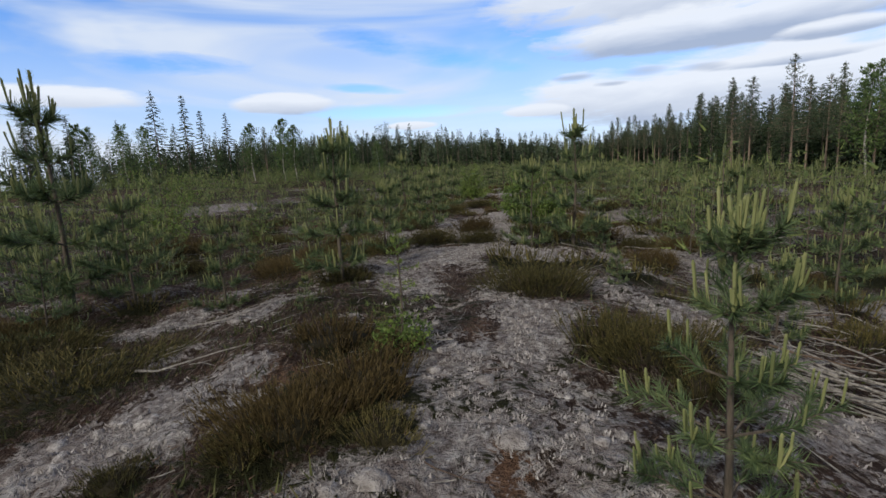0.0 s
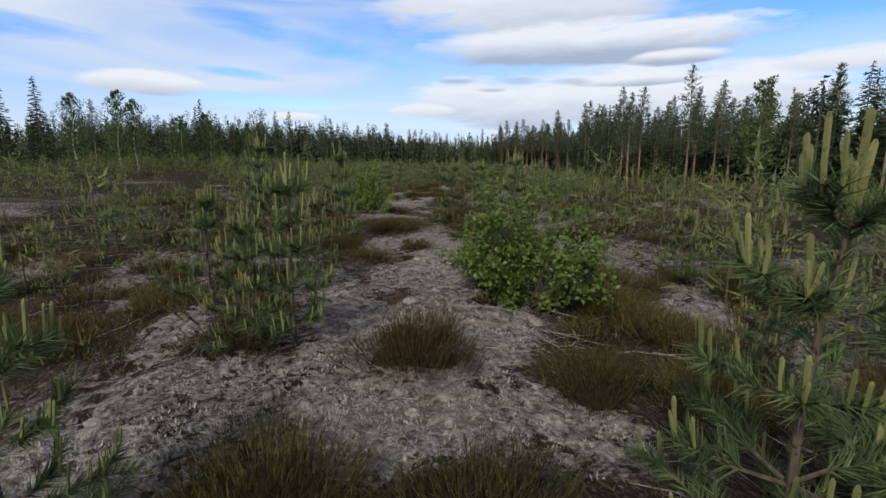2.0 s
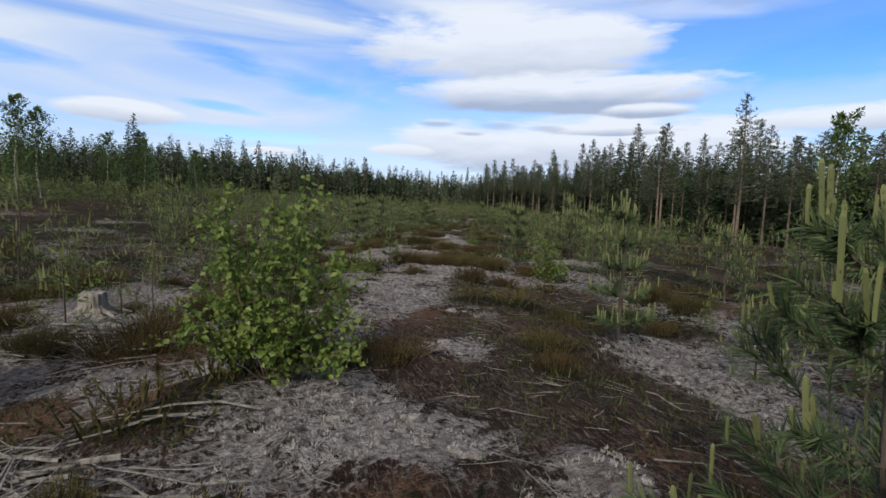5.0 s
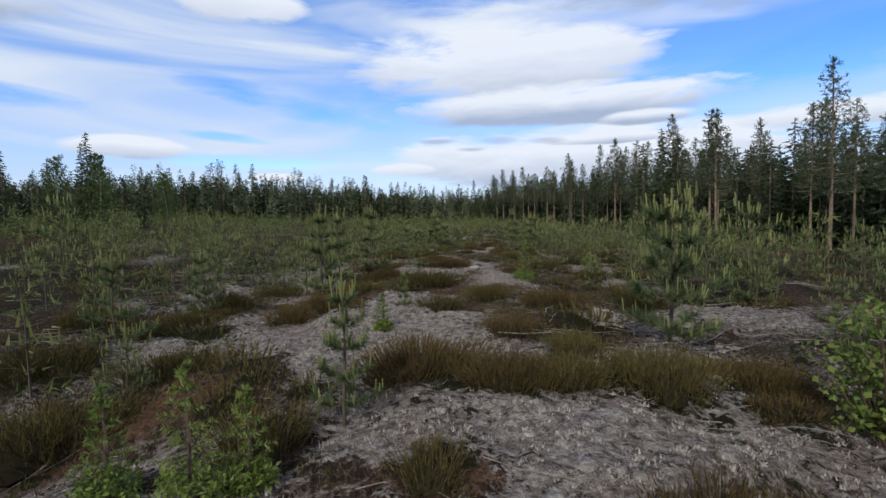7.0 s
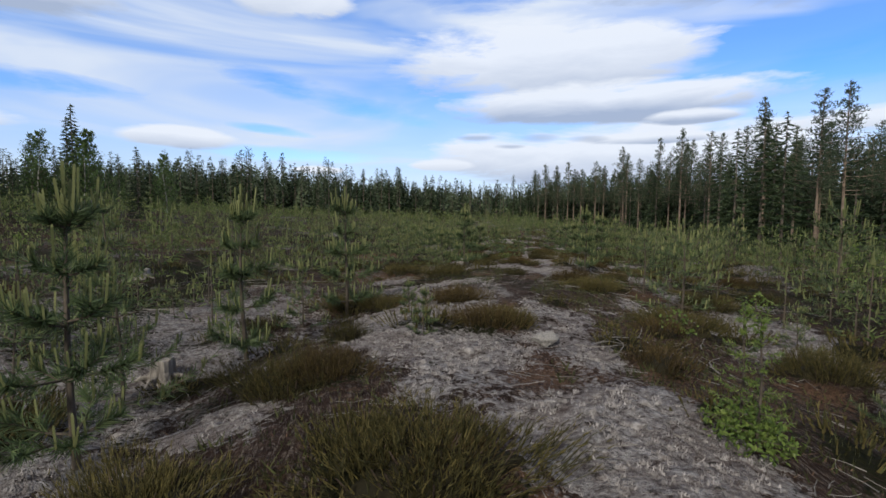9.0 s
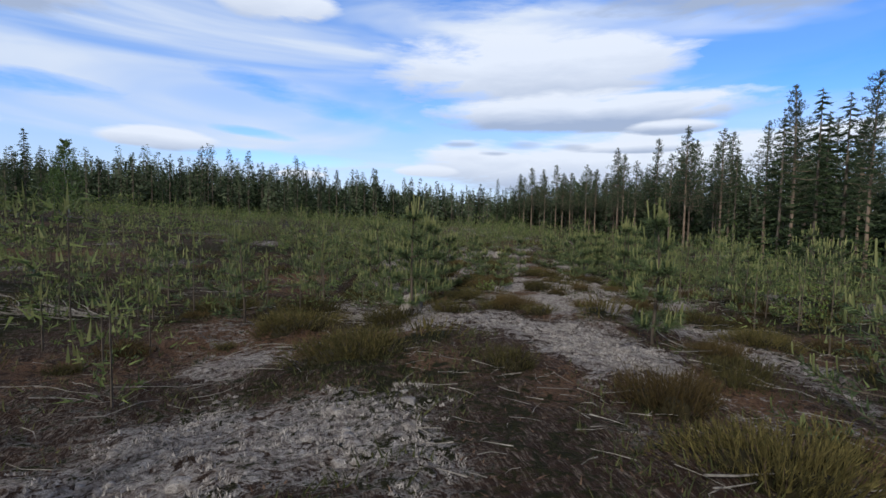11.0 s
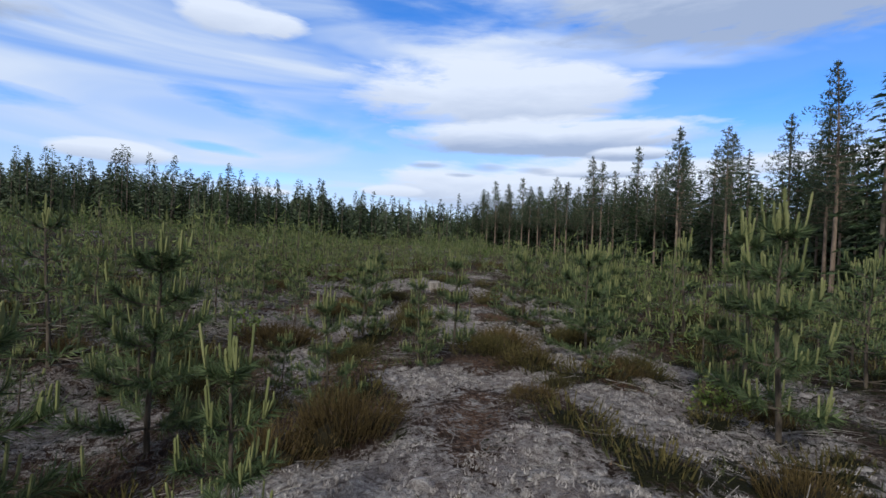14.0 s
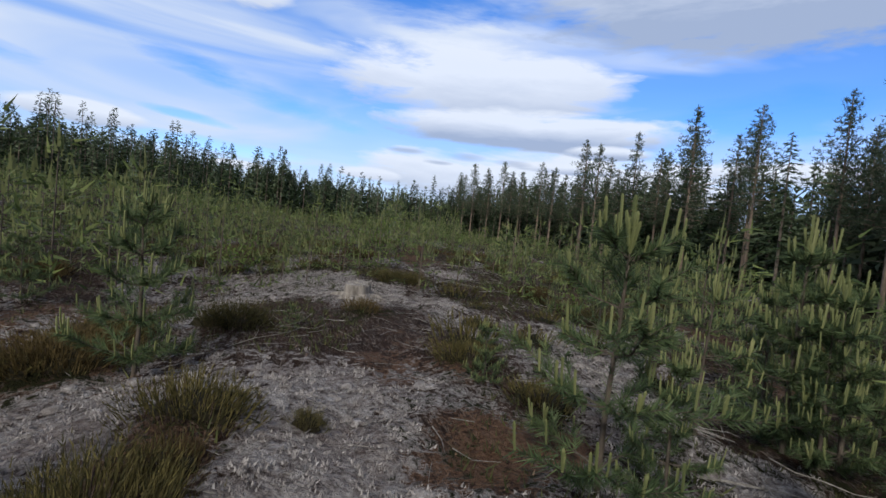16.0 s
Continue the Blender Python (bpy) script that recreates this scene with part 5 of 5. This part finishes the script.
LICHEN_BY_HAND_FOURTH = [
    (-1.35, 4.23, 0.24), (-1.64, 3.76, 0.24), (-1.26, 4.96, 0.24), (0.49, 3.77, 0.24), (0.57, 3.10, 0.24),
    (2.07, 4.89, 0.30), (0.15, 5.21, 0.24), (0.18, 6.96, 0.24), (1.09, 7.12, 0.24), (1.36, 8.50, 0.24),
    (1.19, 6.86, 0.24), (0.61, 7.75, 0.24), (-1.78, 10.69, 0.30), (-0.93, 9.08, 0.30), (5.14, 26.42, 0.24),
    (5.39, 25.97, 0.24), (5.01, 27.51, 0.24), (4.47, 28.19, 0.30), (2.77, 28.83, 0.30),
    (1.05, 5.53, 0.28), (1.30, 5.41, 0.28), (1.97, 5.77, 0.28),
    (3.83, 25.22, 0.30), (5.21, 25.99, 0.35), (4.39, 24.75, 0.25), (4.94, 24.37, 0.20), (3.54, 24.97, 0.30),
    (1.84, 27.67, 0.30), (7.87, 25.93, 0.30), (2.34, 16.77, 0.30), (1.85, 15.32, 0.25), (3.00, 14.33, 0.20),
    (5.07, 16.39, 0.30), (7.31, 16.71, 0.30), (-0.44, 20.21, 0.40), (0.82, 12.00, 0.30), (0.88, 8.01, 0.30),
    (3.15, 8.70, 0.30), (-0.88, 8.66, 0.25), (0.63, 8.62, 0.25), (9.05, 36.47, 0.30), (9.50, 38.59, 0.30),
    (10.09, 36.88, 0.25), (12.24, 36.97, 0.25), (8.66, 35.19, 0.25), (10.21, 43.79, 0.35), (10.46, 40.59, 0.30),
    (11.02, 40.18, 0.25), (13.25, 41.69, 0.25), (13.50, 40.91, 0.25), (9.70, 43.15, 0.20), (-1.32, 2.28, 0.30),
    (-2.11, 4.92, 0.30), (-1.42, 1.86, 0.30), (-2.49, 3.80, 0.30), (-0.04, 2.40, 0.22), (0.45, 2.64, 0.25),
    (1.60, 1.93, 0.25), (-0.13, 1.59, 0.20), (1.87, 3.32, 0.20), (10.40, 43.11, 0.35), (11.33, 43.08, 0.35),
    (11.32, 42.48, 0.30), (13.65, 42.96, 0.25), (2.57, 23.88, 0.40), (3.75, 22.78, 0.30), (4.09, 23.54, 0.25),
    (0.98, 26.33, 0.30), (1.23, 23.96, 0.30), (5.53, 26.36, 0.40), (3.44, 26.87, 0.30), (7.12, 29.31, 0.30),
    (5.93, 27.56, 0.30), (-0.15, 5.66, 0.30), (0.48, 7.17, 0.30), (-0.62, 6.74, 0.25), (0.66, 6.18, 0.25),
    (0.74, 11.71, 0.25), (-0.24, 11.08, 0.30), (2.02, 11.86, 0.25), (1.40, 11.13, 0.30), (1.59, 10.74, 0.25),
]
LICHEN_BY_HAND = LICHEN_BY_HAND_FIRST + LICHEN_BY_HAND_SECOND + LICHEN_BY_HAND_THIRD + LICHEN_BY_HAND_FOURTH
RUST_SHADE_BY_HAND = [
    (0.14, 1.47, 0.11), (1.07, 5.46, 0.12), (-1.11, 6.34, 0.23), (-1.89, 7.11, 0.25), (-1.88, 11.22, 0.36),
    (-0.24, 14.87, 0.49), (0.4, 14.0, 0.29), (-1.22, 16.43, 0.5), (0.59, 14.41, 0.28), (-0.27, 16.42, 0.37),
    (-0.03, 15.02, 0.23), (0.06, 17.56, 0.35), (1.98, 15.09, 0.08), (1.74, 14.38, 0.07), (12.33, 43.64, 0.22),
    (12.61, 43.43, 0.2), (14.22, 43.74, 0.37), (10.96, 37.14, 0.27), (8.48, 36.22, 0.23), (7.07, 37.93, 0.51),
    (5.56, 40.11, 0.51), (14.69, 42.62, 0.44), (12.03, 40.04, 0.21), (7.62, 27.17, 0.32), (6.68, 33.16, 0.23),
    (12.19, 43.26, 0.23), (10.57, 37.33, 0.19), (1.64, 22.51, 0.48), (2.67, 20.91, 0.21), (3.16, 20.69, 0.14),
    (8.51, 36.81, 0.33), (9.14, 36.32, 0.18),
]
STICKS_BY_HAND = [
    (0.57, 8.18, 0.22, 0.32), (1.38, 7.80, 0.50, -1.55), (7.87, 43.30, 0.59, 0.05), (8.26, 42.92, 0.84, 1.06), (2.48, 25.98, 0.69, 0.76), (0.00, 1.40, 0.22, -0.46), (2.15, 2.27, 0.63, -1.07), (2.17, 2.53, 0.65, -0.57),
]
SLASH_BY_HAND = [
    (6.82, 38.45, 0.4, 12), (8.38, 36.67, 0.3, 8), (-0.77, 15.37, 0.5, 26), (-0.22, 15.18, 0.6, 20), (-1.69, 17.1, 0.7, 26), (4.3, 12.2, 0.5, 16),
    (2.73, 11.09, 0.4, 12), (-0.58, 18.12, 0.9, 26), (-0.33, 15.5, 0.6, 20), (5.45, 23.3, 0.25, 5), (0.07, 24.31, 0.45, 14),
    (2.29, 36.84, 0.6, 20), (7.06, 39.07, 0.5, 16), (6.5, 36.28, 0.35, 12), (8.03, 42.86, 0.5, 16), (8.04, 52.2, 0.8, 18),
    (2.4, 3.05, 0.5, 14), (2.02, 2.28, 0.4, 12), (-6.99, 17.14, 0.6, 10), (5.77, 57.02, 0.8, 12), (7.63, 62.28, 0.8, 12), (7.73, 54.67, 0.8, 12),
]
STUMPS = [
    (2.59, 28.5, 0.09, 0.17), (7.13, 36.45, 0.155, 0.27), (12.37, 47.0, 0.13, 0.17), (0.35, 34.14, 0.14, 0.16), (12.3, 46.8, 0.13, 0.16), (5.45, 23.3, 0.12, 0.16),
    (-1.0, 19.6, 0.13, 0.24), (1.85, 8.95, 0.035, 0.12),
]
ROCKS = [
    (-1.73, 21.92, 0.16), (6.17, 23.05, 0.12), (5.71, 27.96, 0.1),
]
BUSHES = [
    (1.72, 8.98, 1.5, 1.16, 8500), (1.06, 16.35, 1.12, 1.3, 6000), (5.19, 20.58, 0.7, 0.8, 1600), (7.2, 28.28, 0.3, 0.3, 150), (12.57, 39.57, 0.5, 0.28, 380),
    (11.0, 49.62, 0.8, 0.75, 500), (15.66, 47.52, 0.7, 0.55, 500), (8.6, 37.42, 0.4, 0.22, 250), (-7.2, 12.3, 2.4, 2.2, 3600), (-4.23, 10.94, 0.8, 0.8, 600), (-5.4, 9.4, 1.5, 1.2, 1800),
]
SPRUCELETS = [
    (2.1, 20.89, 0.52), (1.78, 21.06, 0.44), (2.29, 20.96, 0.4), (-0.25, 2.59, 0.67), (5.91, 26.14, 0.62),
    (3.18, 23.32, 0.32), (5.87, 26.0, 0.61),
]
TREES_BY_HAND = [
    ('p', 32.1, 68.4, 8.0), ('p', 38.0, 71.5, 10.5), ('s', 31.0, 66.0, 5.5), ('p', 32.4, 57.5, 8.6), ('s', 23.2, 43.4, 7.2),
    ('s', 24.0, 43.0, 7.1), ('s', 22.6, 44.3, 6.3), ('s', 25.0, 44.5, 6.8), ('p', 24.3, 40.4, 7.9), ('p', 25.5, 35.3, 8.8),
    ('s', -10.4, 54.5, 6.4), ('s', -10.9, 55.0, 5.7), ('b', -12.2, 54.8, 4.6), ('b', -9.6, 53.9, 4.4), ('s', -10.0, 54.0, 5.2),
    ('b', -10.4, 56.2, 5.0), ('s', -13.0, 55.6, 4.6), ('s', -8.0, 56.5, 4.6), ('b', -7.0, 58, 4.2), ('s', 2.0, 100, 8.4),
    ('s', 3.2, 101, 7.0), ('s', 0.2, 101, 6.4), ('s', 5.2, 100, 6.2), ('s', -29.6, 52.7, 9.8), ('s', -26.1, 52.0, 9.0),
    ('s', -27.5, 52.3, 6.3), ('s', -24.3, 51.7, 7.4), ('s', -21.5, 51.2, 7.0), ('b', -19.0, 50.7, 5.8), ('p', -17.5, 50.5, 5.6),
    ('b', -15.6, 50.1, 6.3), ('b', -14.4, 49.9, 5.6), ('s', -12.5, 49.6, 4.6), ('s', -31.0, 42.0, 6.6),
    ('p', -33.0, 40.0, 6.8), ('s', -35.0, 43.0, 7.2), ('b', -28.5, 45.0, 5.6), ('p', -37.0, 38.0, 7.0),
    ('s', -34.0, 36.0, 6.2), ('s', -30.0, 47.0, 6.4), ('b', -32.5, 45.0, 5.8), ('s', -38.5, 41.0, 6.8),
]


HEATH.extend(patches())
build_ground()
taken = pines()
carpet(taken)
heather()
sticks()
brushwood()
for k, (x, y, r, h) in enumerate(STUMPS):
    stump(x, y, r, h, k + 5, "grey weathered cut tree stump on the clearing")
for k, (x, y, r) in enumerate(ROCKS):
    rock(x, y, r, k + 1)
for k, (x, y, w, h, n) in enumerate(BUSHES):
    birch_bush(x, y, w, h, k + 50, n)
for k, (x, y, h) in enumerate(SPRUCELETS):
    spruce_sapling(x, y, h, k + 70)
forest()
far_woods()
crumbs()
